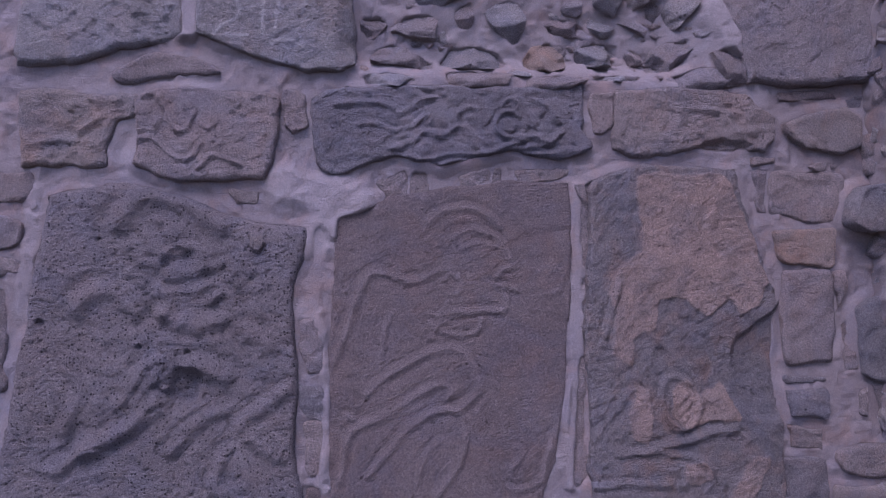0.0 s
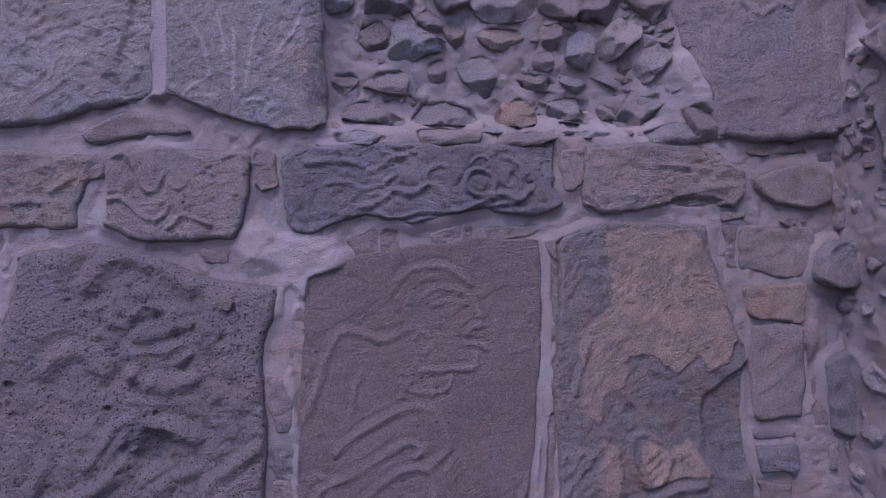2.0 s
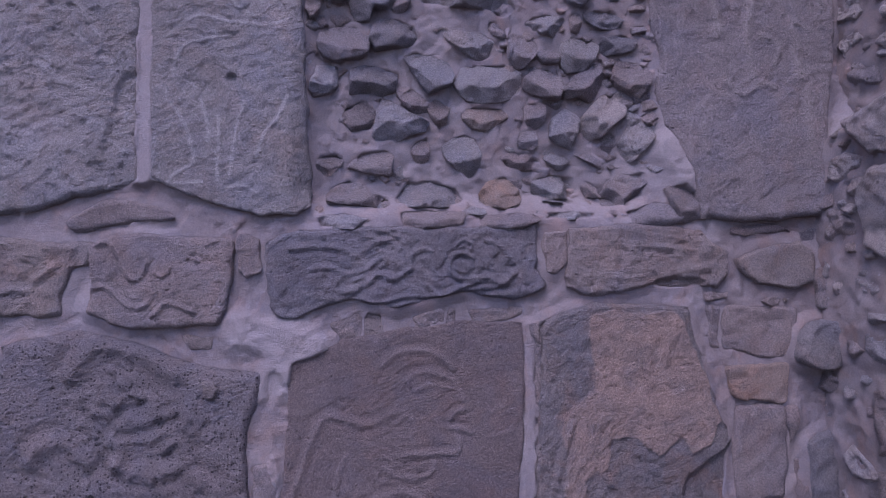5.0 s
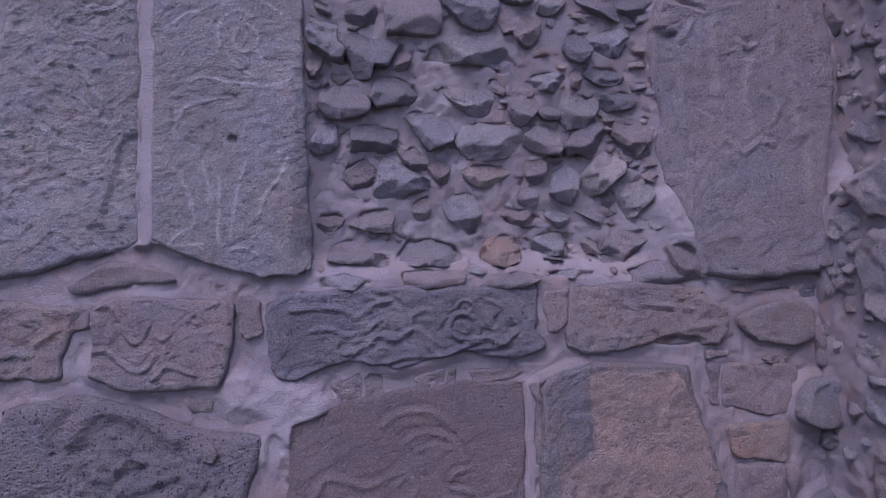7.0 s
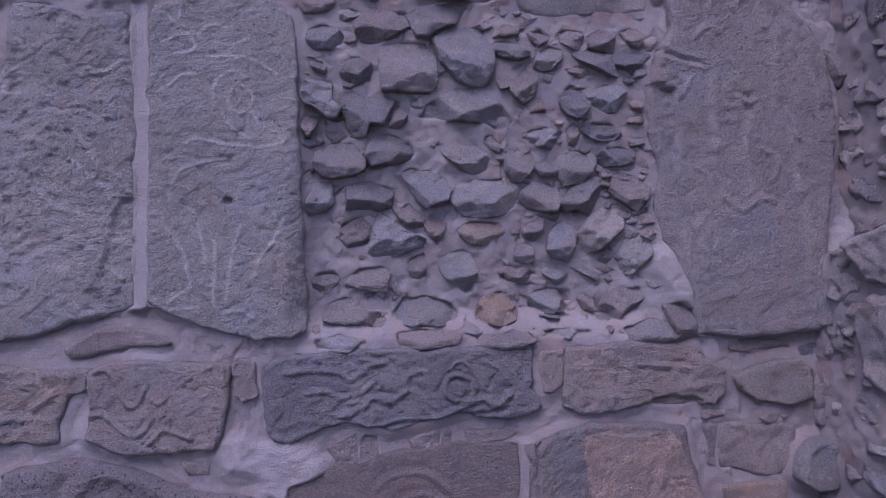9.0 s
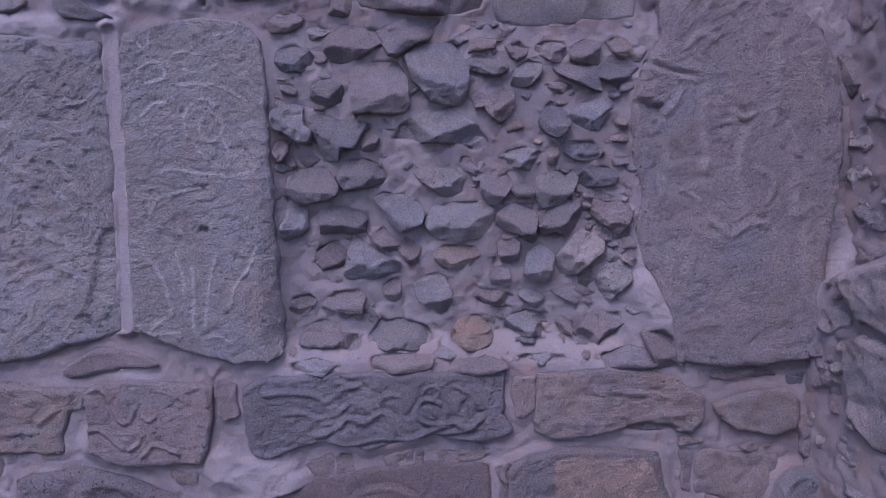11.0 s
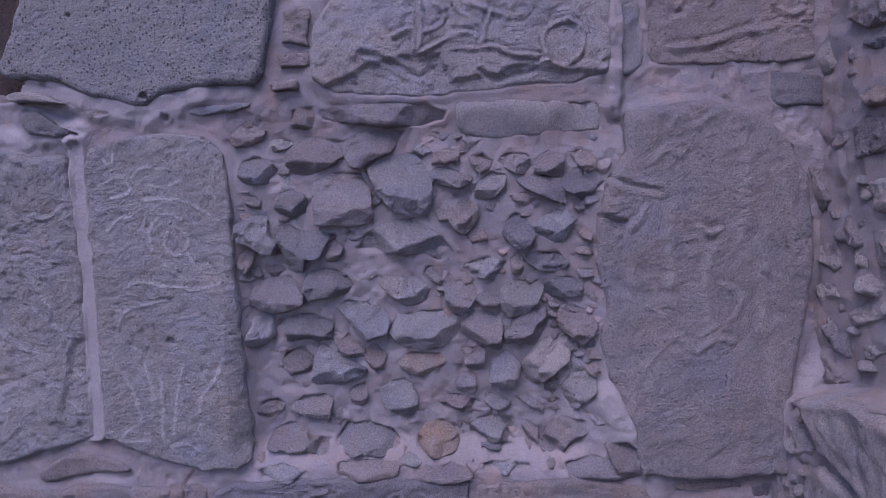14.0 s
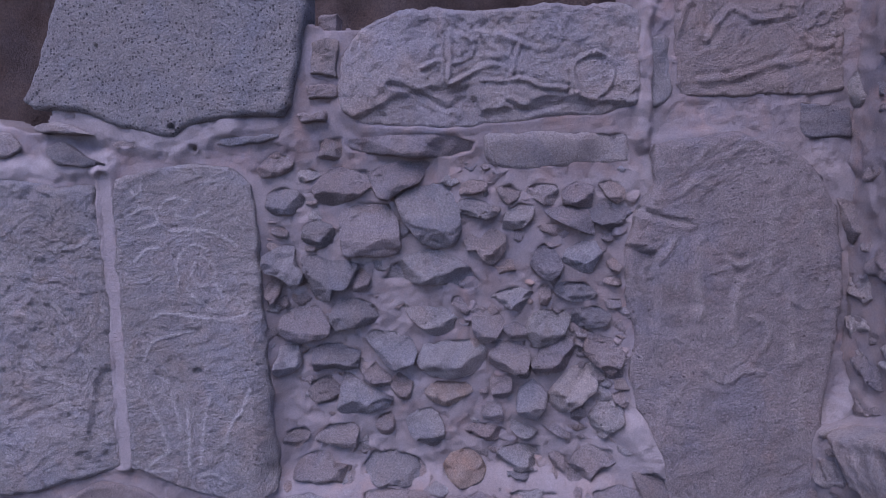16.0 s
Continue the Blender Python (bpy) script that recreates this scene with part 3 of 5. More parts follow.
cut.append((0.02, 0.0091, [(1.125, 0.964), (1.197, 0.896), (1.265, 0.828), (1.3, 0.756)]))
cut.append((0.018, 0.0104, [(1.181, 0.741), (1.198, 0.785), (1.264, 0.779), (1.32, 0.727), (1.32, 0.649), (1.269, 0.584), (1.211, 0.607), (1.179, 0.674), (1.181, 0.741)]))
cut.append((0.011, 0.0065, [(1.232, 0.682), (1.276, 0.721)]))
cut.append((0.011, 0.0065, [(1.245, 0.646), (1.298, 0.694)]))
cut.append((0.011, 0.0065, [(1.258, 0.613), (1.304, 0.656)]))
cut.append((0.022, 0.0117, [(1.093, 0.505), (1.232, 0.53), (1.35, 0.564), (1.473, 0.579)]))
cut.append((0.019, 0.0091, [(1.001, 0.493), (1.161, 0.495), (1.3, 0.469), (1.368, 0.416), (1.361, 0.357)]))
cut.append((0.018, 0.0078, [(0.884, 0.371), (1.043, 0.381), (1.254, 0.363)]))
cut.append((0.016, 0.0065, [(0.938, 0.918), (0.969, 1.033), (1.01, 1.167)]))
cut.append((0.016, 0.0065, [(0.912, 1.536), (0.96, 1.587), (1.036, 1.611)]))
tagged(stone("carved_stone", [(0.893, 1.571), (1.107, 1.643), (1.516, 1.629), (1.535, 1.512), (1.612, 1.302), (1.643, 1.163), (1.687, 1.064), (1.653, 0.842), (1.684, 0.571), (1.671, 0.072), (0.908, 0.105), (0.883, 0.374), (0.873, 0.723), (0.871, 1.033), (0.901, 1.302)], 0.058, "patchy", fine=0.0052, r=.015, rough=.7, seed=3, lines=cut, hollows=[(0.028, [(1.487, 0.931), (1.586, 0.998), (1.682, 1.071), (1.69, 0.706), (1.661, 0.612), (1.551, 0.619), (1.494, 0.732), (1.474, 0.845)])], crust=[[(1.088, 1.6), (1.267, 1.613), (1.471, 1.604), (1.505, 1.534), (1.593, 1.325), (1.635, 1.164), (1.594, 1.061), (1.509, 1.028), (1.463, 1.096), (1.366, 1.029), (1.286, 1.109), (1.168, 1.099), (1.141, 0.987), (1.058, 0.943), (1.051, 0.843), (0.976, 0.877), (0.991, 1.033), (0.97, 1.122), (1.008, 1.212), (1.103, 1.291), (1.106, 1.393), (1.079, 1.508)], [(1.065, 0.766), (1.122, 0.742), (1.141, 0.632), (1.115, 0.512), (1.058, 0.546), (1.039, 0.656)], [(1.215, 0.74), (1.274, 0.773), (1.33, 0.705), (1.415, 0.777), (1.448, 0.713), (1.516, 0.623), (1.491, 0.59), (1.397, 0.615), (1.303, 0.588), (1.268, 0.607), (1.211, 0.641)], [(1.534, 0.478), (1.629, 0.486), (1.602, 0.399), (1.526, 0.291), (1.432, 0.295), (1.459, 0.381)], [(1.263, 0.442), (1.333, 0.451), (1.366, 0.395), (1.318, 0.364), (1.261, 0.388)]]),
       "grey slab with flaking ochre crust and worn relief", "carved stone")
cut = []
cut.append((0.0096, -0.0046, [(-1.05, 3.008), (-1.016, 2.93), (-0.992, 2.908), (-0.898, 2.916), (-0.833, 2.872), (-0.777, 2.873)]))
cut.append((0.0096, -0.004, [(-1.22, 3.054), (-1.116, 3.109), (-1.013, 3.191)]))
cut.append((0.0128, 0.0035, [(-0.928, 2.83), (-0.872, 2.741), (-0.837, 2.692)]))
cut.append((0.0128, 0.0035, [(-1.084, 2.594), (-0.994, 2.528), (-0.896, 2.491)]))
cut.append((0.012, 0.003, [(-0.968, 2.729), (-0.87, 2.651), (-0.792, 2.594)]))
cut.append((0.0112, 0.003, [(-0.802, 2.286), (-0.741, 2.239)]))
cut.append((0.0144, 0.0035, [(-0.902, 3.08), (-0.848, 3.058), (-0.791, 3.087)]))
cut.append((0.0176, 0.003, [(-1.103, 2.319), (-1.021, 2.363), (-0.967, 2.319)]))
cut.append((0.016, 0.0026, [(-1.185, 3.277), (-1.058, 3.293), (-0.971, 3.249)]))
tagged(stone("carved_stone", [(-1.203, 3.346), (-0.906, 3.325), (-0.746, 3.312), (-0.719, 3.093), (-0.698, 2.86), (-0.695, 2.526), (-0.7, 2.234), (-0.682, 2.124), (-0.87, 2.084), (-1.074, 2.012), (-1.314, 1.991)], 0.055, "greystone", fine=0.005, r=.03, rough=.9, grit=0.7, seed=4, worn_pale=0.4, lines=cut, hollows=[(0.016, [(-0.695, 2.575), (-0.668, 2.106), (-0.795, 2.094), (-0.882, 2.182), (-0.845, 2.217), (-0.822, 2.319), (-0.787, 2.469), (-0.759, 2.563)])]),
       "thick grey slab with broken face and faint grooves", "carved stone")
cut = []
cut.append((0.0108, 0.0029, [(-0.579, 2.127), (-0.537, 2.175), (-0.48, 2.208), (-0.494, 2.274), (-0.508, 2.33), (-0.541, 2.396), (-0.59, 2.456)]))
cut.append((0.0094, 0.0025, [(-0.562, 2.122), (-0.504, 2.128), (-0.446, 2.13)]))
cut.append((0.0101, 0.0025, [(-0.394, 2.397), (-0.386, 2.274), (-0.39, 2.136)]))
cut.append((0.0101, 0.0025, [(-0.29, 2.458), (-0.32, 2.363), (-0.333, 2.251), (-0.343, 2.158)]))
cut.append((0.0115, 0.0029, [(-0.123, 2.481), (-0.17, 2.386), (-0.214, 2.329), (-0.241, 2.224)]))
cut.append((0.0101, 0.0025, [(-0.36, 2.105), (-0.288, 2.118), (-0.229, 2.082)]))
cut.append((0.0101, 0.0029, [(-0.57, 2.559), (-0.55, 2.631), (-0.525, 2.677), (-0.471, 2.7), (-0.357, 2.72)]))
cut.append((0.0101, 0.0029, [(-0.516, 2.777), (-0.461, 2.8), (-0.351, 2.781), (-0.23, 2.769), (-0.125, 2.796)]))
cut.append((0.0101, 0.0029, [(-0.366, 2.9), (-0.33, 2.85), (-0.259, 2.803)]))
cut.append((0.0108, 0.0034, [(-0.397, 2.925), (-0.403, 2.998), (-0.377, 3.056), (-0.322, 3.081), (-0.275, 3.056)]))
cut.append((0.0094, 0.0029, [(-0.321, 3.023), (-0.343, 2.958), (-0.309, 2.908), (-0.265, 2.932), (-0.252, 2.99), (-0.288, 3.024), (-0.321, 3.023)]))
cut.append((0.0094, 0.0025, [(-0.574, 3.013), (-0.531, 3.062), (-0.461, 3.066)]))
cut.append((0.0101, 0.0029, [(-0.427, 3.136), (-0.312, 3.134), (-0.222, 3.113), (-0.161, 3.068)]))
cut.append((0.0086, 0.0021, [(-0.253, 2.913), (-0.228, 2.87)]))
cut.append((0.0094, 0.0021, [(-0.456, 2.457), (-0.433, 2.363), (-0.427, 2.292)]))
cut.append((0.0086, 0.0025, [(-0.61, 3.189), (-0.512, 3.226), (-0.478, 3.169), (-0.555, 3.144)]))
cut.append((0.0086, 0.0025, [(-0.468, 3.223), (-0.424, 3.264), (-0.353, 3.254)]))
cut.append((0.0086, 0.0021, [(-0.296, 3.321), (-0.197, 3.343)]))
cut.append((0.0086, 0.0025, [(-0.579, 3.294), (-0.546, 3.272), (-0.536, 3.319)]))
cut.append((0.0086, 0.0021, [(-0.401, 3.195), (-0.334, 3.185), (-0.268, 3.21)]))
cut.append((0.0043, -0.0047, [(-0.641, 2.838), (-0.572, 2.869), (-0.507, 2.934), (-0.459, 2.951)]))
cut.append((0.0043, -0.0047, [(-0.631, 2.597), (-0.566, 2.564), (-0.465, 2.506)]))
tagged(stone("carved_stone", [(-0.659, 3.341), (-0.54, 3.374), (-0.33, 3.405), (-0.169, 3.39), (-0.093, 3.318), (-0.074, 3.091), (-0.067, 2.906), (-0.058, 2.645), (-0.05, 2.375), (-0.033, 2.169), (-0.036, 2.039), (-0.091, 1.998), (-0.231, 2.002), (-0.375, 2.034), (-0.589, 2.115), (-0.641, 2.144), (-0.651, 2.387), (-0.65, 2.722), (-0.658, 2.979), (-0.667, 3.209)], 0.06, "greystone", fine=0.005, r=.014, rough=.6, grit=0.7, seed=5, worn_pale=1.0, lines=cut, pits=[(-0.345, 2.548, 0.0198, 0.02)]),
       "upright grey slab with finely incised looping lines", "carved stone")
cut = []
cut.append((0.02, 0.0069, [(1.666, 3.402), (1.687, 3.444), (1.74, 3.444), (1.777, 3.401)]))
cut.append((0.016, 0.0049, [(1.483, 3.511), (1.561, 3.525)]))
cut.append((0.016, 0.0049, [(1.793, 3.433), (1.839, 3.447)]))
cut.append((0.0176, 0.0078, [(1.78, 3.014), (1.828, 2.99), (1.864, 3.005)]))
cut.append((0.0176, 0.0089, [(1.706, 2.589), (1.767, 2.532), (1.81, 2.539), (1.864, 2.578), (1.923, 2.567)]))
cut.append((0.016, 0.0058, [(1.593, 2.706), (1.656, 2.663)]))
cut.append((0.016, 0.0058, [(1.956, 2.904), (2.026, 2.859), (2.097, 2.822)]))
cut.append((0.0272, 0.0058, [(1.683, 2.787), (1.667, 2.97), (1.685, 3.107)]))
cut.append((0.0272, 0.0058, [(1.832, 2.607), (1.813, 2.792), (1.835, 2.926)]))
cut.append((0.0256, 0.0058, [(1.949, 2.965), (1.952, 3.253), (1.9, 3.387)]))
cut.append((0.0272, 0.0058, [(2.049, 2.609), (2.029, 2.792), (2.041, 3.04)]))
cut.append((0.0192, 0.0069, [(1.478, 2.988), (1.547, 3.037), (1.571, 3.085)]))
cut.append((0.0272, 0.0049, [(1.603, 2.478), (1.62, 2.237)]))
cut.append((0.0272, 0.0049, [(2.082, 2.55), (2.082, 2.289)]))
cut.append((0.0176, -0.0096, [(1.384, 3.245), (1.478, 3.191), (1.634, 3.157)]))
cut.append((0.0192, 0.0058, [(1.606, 3.277), (1.647, 3.32), (1.712, 3.298)]))
cut.append((0.016, 0.0058, [(1.859, 3.361), (1.924, 3.318), (1.948, 3.361)]))
cut.append((0.0208, 0.0058, [(2.054, 3.231), (2.123, 3.101), (2.156, 2.926)]))
cut.append((0.0176, 0.0058, [(1.878, 2.792), (1.949, 2.748), (1.926, 2.658)]))
tagged(stone("carved_stone", [(1.492, 3.46), (1.654, 3.484), (1.803, 3.506), (1.996, 3.461), (2.127, 3.341), (2.196, 3.211), (2.229, 3.037), (2.234, 2.815), (2.193, 2.591), (2.17, 2.362), (2.177, 2.176), (2.152, 2.016), (1.956, 1.994), (1.731, 1.986), (1.595, 1.999), (1.546, 2.216), (1.458, 2.402), (1.431, 2.539), (1.445, 2.724), (1.41, 2.859), (1.403, 3.039), (1.438, 3.217), (1.506, 3.304)], 0.07, "sandviolet", fine=0.005, r=.03, rough=.5, seed=6, grit=0.6, worn_pale=0.7, lines=cut, hollows=[(0.025, [(1.387, 3.085), (1.504, 3.042), (1.529, 2.864), (1.509, 2.73), (1.557, 2.503), (1.539, 2.271), (1.389, 2.398)])], pits=[(1.825, 3.019, 0.0264, 0.008)]),
       "tall grey-brown slab with weathered low relief, rounded top", "carved stone")
tagged(stone("porous_stone", [(-0.808, 4.177), (0.141, 4.156), (0.151, 3.986), (0.133, 3.901), (0.1, 3.75), (0.08, 3.631), (0.045, 3.592), (-0.114, 3.589), (-0.321, 3.547), (-0.415, 3.504), (-0.644, 3.551), (-0.757, 3.608), (-0.966, 3.622), (-1.015, 3.656), (-0.957, 3.744), (-0.894, 3.919)], 0.07, "poresgrey", fine=0.0052, r=.03, rough=.45, grit=0.6, seed=7, pits=[(-0.398, 3.547, 0.0176, 0.025), (-0.684, 3.862, 0.011, 0.015)]),
       "plain porous grey stone slab full of pinholes", "stone")
cut = []
cut.append((0.0128, 0.0135, [(0.707, 3.912), (0.708, 3.806), (0.703, 3.705)]))
cut.append((0.012, 0.0121, [(0.739, 3.901), (0.783, 3.868), (0.8, 3.826), (0.772, 3.794), (0.723, 3.782)]))
cut.append((0.0128, 0.0135, [(0.816, 3.91), (0.859, 3.856), (0.905, 3.824), (0.87, 3.803), (0.918, 3.807)]))
cut.append((0.0128, 0.0121, [(0.887, 3.888), (0.957, 3.865), (1.048, 3.83)]))
cut.append((0.0128, 0.0135, [(0.716, 3.705), (0.804, 3.751), (0.87, 3.771), (0.913, 3.764), (0.92, 3.738), (0.946, 3.738), (0.961, 3.802), (0.981, 3.848)]))
cut.append((0.0128, 0.0135, [(0.832, 3.718), (0.913, 3.713), (0.99, 3.716), (1.066, 3.689), (1.157, 3.679)]))
cut.append((0.012, 0.0121, [(1.2, 3.666), (1.185, 3.734), (1.195, 3.777), (1.249, 3.808), (1.302, 3.807), (1.337, 3.764), (1.325, 3.69), (1.291, 3.656)]))
cut.append((0.012, 0.0108, [(0.602, 3.765), (0.673, 3.785), (0.685, 3.716)]))
cut.append((0.012, 0.0108, [(1.255, 3.643), (1.181, 3.662)]))
cut.append((0.0135, -0.0108, [(0.935, 3.631), (1.012, 3.597), (1.153, 3.628)]))
cut.append((0.015, -0.0121, [(0.473, 3.702), (0.583, 3.668), (0.693, 3.612), (0.749, 3.644)]))
tagged(stone("carved_stone", [(0.284, 3.815), (0.365, 3.921), (0.499, 3.979), (0.675, 3.996), (0.85, 3.976), (1.066, 3.993), (1.346, 3.998), (1.442, 3.981), (1.448, 3.689), (1.434, 3.604), (1.265, 3.573), (1.156, 3.564), (0.826, 3.546), (0.67, 3.526), (0.379, 3.54), (0.279, 3.608), (0.271, 3.706)], 0.05, "palestone", fine=0.0052, r=.02, rough=.85, seed=8, lines=cut, hollows=[(0.02, [(0.572, 3.679), (0.782, 3.697), (0.825, 3.589), (1.131, 3.649), (1.456, 3.602), (1.458, 3.495), (0.268, 3.508), (0.36, 3.595)])]),
       "pale weathered slab with deeply carved scrolls", "carved stone")
cut = []
cut.append((0.0156, 0.0076, [(1.697, 3.852), (1.744, 3.936), (1.796, 3.97), (1.865, 3.925), (1.944, 3.932), (2.017, 3.945), (2.052, 3.871), (2.117, 3.824), (2.158, 3.836)]))
cut.append((0.0104, 0.0059, [(2.043, 3.997), (2.059, 3.892), (2.092, 3.912)]))
cut.append((0.0104, 0.0059, [(2.097, 3.933), (2.121, 3.958), (2.148, 3.932), (2.124, 3.904), (2.098, 3.925)]))
cut.append((0.0104, 0.0059, [(2.162, 3.994), (2.173, 3.869)]))
cut.append((0.0182, 0.0084, [(1.676, 3.704), (1.825, 3.715), (1.93, 3.756), (2.066, 3.777)]))
cut.append((0.0156, 0.0067, [(1.586, 3.88), (1.615, 3.984), (1.658, 3.979), (1.693, 3.857)]))
tagged(stone("carved_stone", [(1.569, 3.987), (1.57, 4.133), (2.196, 4.119), (2.216, 3.828), (2.224, 3.659), (2.065, 3.648), (1.81, 3.639), (1.616, 3.65), (1.585, 3.689)], 0.03, "redstone", fine=0.0052, r=.012, rough=.7, seed=9, lines=cut),
       "reddish carved stone with a wavy raised band", "carved stone")
cut = []
cut.append((0.0208, 0.0056, [(-1.151, 1.82), (-1.071, 1.85), (-1.008, 1.796), (-1.067, 1.744)]))
cut.append((0.0182, 0.0056, [(-1.226, 1.695), (-1.106, 1.713), (-1.004, 1.69)]))
tagged(stone("carved_stone", [(-1.294, 1.904), (-1.122, 1.908), (-0.999, 1.9), (-0.864, 1.888), (-0.861, 1.812), (-0.933, 1.792), (-0.967, 1.686), (-0.968, 1.612), (-1.281, 1.598)], 0.05, "ochre", fine=0.0052, r=.025, rough=.8, seed=10, lines=cut),
       "ochre-stained block with worn relief in the course", "carved stone")
cut = []
cut.append((0.0126, 0.0085, [(-0.839, 1.888), (-0.797, 1.894), (-0.754, 1.85), (-0.732, 1.785), (-0.7, 1.752), (-0.668, 1.768), (-0.646, 1.82)]))
cut.append((0.0135, 0.0085, [(-0.866, 1.699), (-0.824, 1.722), (-0.783, 1.715), (-0.75, 1.678), (-0.697, 1.645), (-0.655, 1.648), (-0.623, 1.699)]))
cut.append((0.0117, 0.0075, [(-0.629, 1.609), (-0.602, 1.625), (-0.582, 1.653), (-0.55, 1.652), (-0.471, 1.626)]))
cut.append((0.0108, 0.0075, [(-0.633, 1.783), (-0.617, 1.815), (-0.585, 1.814), (-0.571, 1.782), (-0.594, 1.761), (-0.633, 1.783)]))
cut.append((0.0099, 0.0054, [(-0.692, 1.896), (-0.68, 1.833)]))
cut.append((0.0099, 0.0064, [(-0.559, 1.89), (-0.496, 1.872)]))
cut.append((0.0099, 0.0064, [(-0.502, 1.835), (-0.453, 1.821)]))
cut.append((0.0099, 0.0064, [(-0.449, 1.875), (-0.39, 1.898)]))
cut.append((0.0108, 0.0054, [(-0.686, 1.911), (-0.555, 1.923), (-0.427, 1.925), (-0.362, 1.909), (-0.348, 1.828)]))
tagged(stone("carved_stone", [(-0.869, 1.874), (-0.787, 1.921), (-0.577, 1.923), (-0.385, 1.916), (-0.337, 1.894), (-0.335, 1.784), (-0.348, 1.632), (-0.383, 1.564), (-0.569, 1.558), (-0.777, 1.568), (-0.871, 1.623), (-0.864, 1.729)], 0.058, "rosestone", fine=0.0052, r=.02, rough=.7, seed=11, lines=cut),
       "rose-grey block carved with a winding raised band", "carved stone")
cut = []
cut.append((0.0153, 0.0099, [(-0.106, 1.868), (0.009, 1.88), (0.098, 1.863), (0.143, 1.842), (0.21, 1.888), (0.282, 1.91)]))
cut.append((0.0126, 0.0088, [(-0.026, 1.79), (0.054, 1.797), (0.12, 1.767), (0.187, 1.788), (0.225, 1.825)]))
cut.append((0.0171, 0.011, [(0.105, 1.696), (0.187, 1.721), (0.232, 1.765), (0.299, 1.748), (0.379, 1.785), (0.424, 1.761), (0.469, 1.682), (0.526, 1.692), (0.595, 1.725), (0.664, 1.757), (0.733, 1.733), (0.784, 1.771)]))
cut.append((0.0126, 0.0088, [(0.515, 1.793), (0.538, 1.838), (0.584, 1.849), (0.63, 1.825), (0.641, 1.78), (0.595, 1.747), (0.538, 1.759), (0.515, 1.793)]))
cut.append((0.0099, 0.0066, [(0.55, 1.883), (0.585, 1.905), (0.619, 1.882), (0.596, 1.855), (0.557, 1.86), (0.55, 1.883)]))
cut.append((0.0135, 0.0077, [(0.367, 1.792), (0.372, 1.852), (0.44, 1.862)]))
cut.append((0.0135, -0.0088, [(0.099, 1.65), (0.232, 1.636), (0.367, 1.66), (0.503, 1.666), (0.645, 1.69), (0.784, 1.712)]))
cut.append((0.0126, -0.0077, [(0.21, 1.937), (0.3, 1.909), (0.322, 1.886)]))
cut.append((0.0126, 0.0066, [(0.665, 1.904), (0.735, 1.88), (0.78, 1.812)]))
tagged(stone("carved_stone", [(-0.208, 1.891), (-0.147, 1.93), (0.075, 1.95), (0.3, 1.964), (0.437, 1.958), (0.669, 1.967), (0.877, 1.97), (0.884, 1.831), (0.866, 1.785), (0.929, 1.716), (0.876, 1.675), (0.759, 1.673), (0.596, 1.688), (0.299, 1.633), (0.12, 1.664), (-0.056, 1.602), (-0.144, 1.593), (-0.188, 1.637), (-0.211, 1.78)], 0.05, "darkband", fine=0.0052, r=.02, rough=.9, seed=12, lines=cut),
       "long dark blue-grey block with worn scroll relief", "carved stone")
cut = []
cut.append((0.0182, 0.0048, [(1.067, 1.876), (1.309, 1.885), (1.553, 1.858)]))
cut.append((0.0208, 0.0048, [(1.476, 1.777), (1.7, 1.797)]))
tagged(stone("layered_stone", [(1.021, 1.952), (1.293, 1.97), (1.589, 1.956), (1.716, 1.855), (1.701, 1.748), (1.658, 1.697), (1.431, 1.701), (1.363, 1.719), (1.235, 1.679), (1.09, 1.678), (1.015, 1.714)], 0.048, "umber", fine=0.0052, r=.02, rough=1.0, seed=13, lines=cut, hollows=[(0.03, [(1.351, 1.698), (1.389, 1.744), (1.488, 1.759), (1.598, 1.729), (1.57, 1.659), (1.326, 1.664)])]),
       "long umber block with split layered face", "stone")

# ---- small stones of the courses ----
stone("stone", [(-0.259, 1.04), (-0.183, 1.044), (-0.157, 0.931), (-0.15, 0.855), (-0.165, 0.819), (-0.208, 0.824), (-0.243, 0.911)], 0.035, "rosestone", wall_main, fine=0.0087, r=0.009, seed=14)
stone("stone", [(-0.246, 0.771), (-0.161, 0.762), (-0.143, 0.651), (-0.214, 0.642), (-0.242, 0.696)], 0.03, "darkband", wall_main, fine=0.005, r=0.009, seed=15)
stone("stone", [(-0.235, 0.632), (-0.16, 0.634), (-0.153, 0.439), (-0.191, 0.419), (-0.223, 0.462)], 0.03, "rosestone", wall_main, fine=0.0083, r=0.009, seed=16)
stone("stone", [(-0.223, 0.399), (-0.164, 0.393), (-0.158, 0.188), (-0.222, 0.18)], 0.03, "sandstone", wall_main, fine=0.0084, r=0.009, seed=17)
stone("stone", [(0.826, 0.882), (0.88, 0.87), (0.891, 0.381), (0.837, 0.339), (0.793, 0.406), (0.808, 0.671)], 0.02, "rosestone", wall_main, fine=0.0209, r=0.009, seed=18)
stone("stone", [(0.829, 1.567), (0.904, 1.579), (0.897, 1.482), (0.842, 1.532)], 0.035, "umber", wall_main, fine=0.005, r=0.009, seed=19)
stone("stone", [(0.883, 1.522), (0.911, 1.522), (0.888, 0.938), (0.855, 0.911), (0.857, 1.211)], 0.02, "rosestone", wall_main, fine=0.0235, r=0.009, seed=20)
stone("stone", [(0.037, 1.574), (0.165, 1.622), (0.183, 1.555), (0.165, 1.511), (0.075, 1.469)], 0.015, "rosestone", wall_main, fine=0.0059, r=0.009, seed=21)
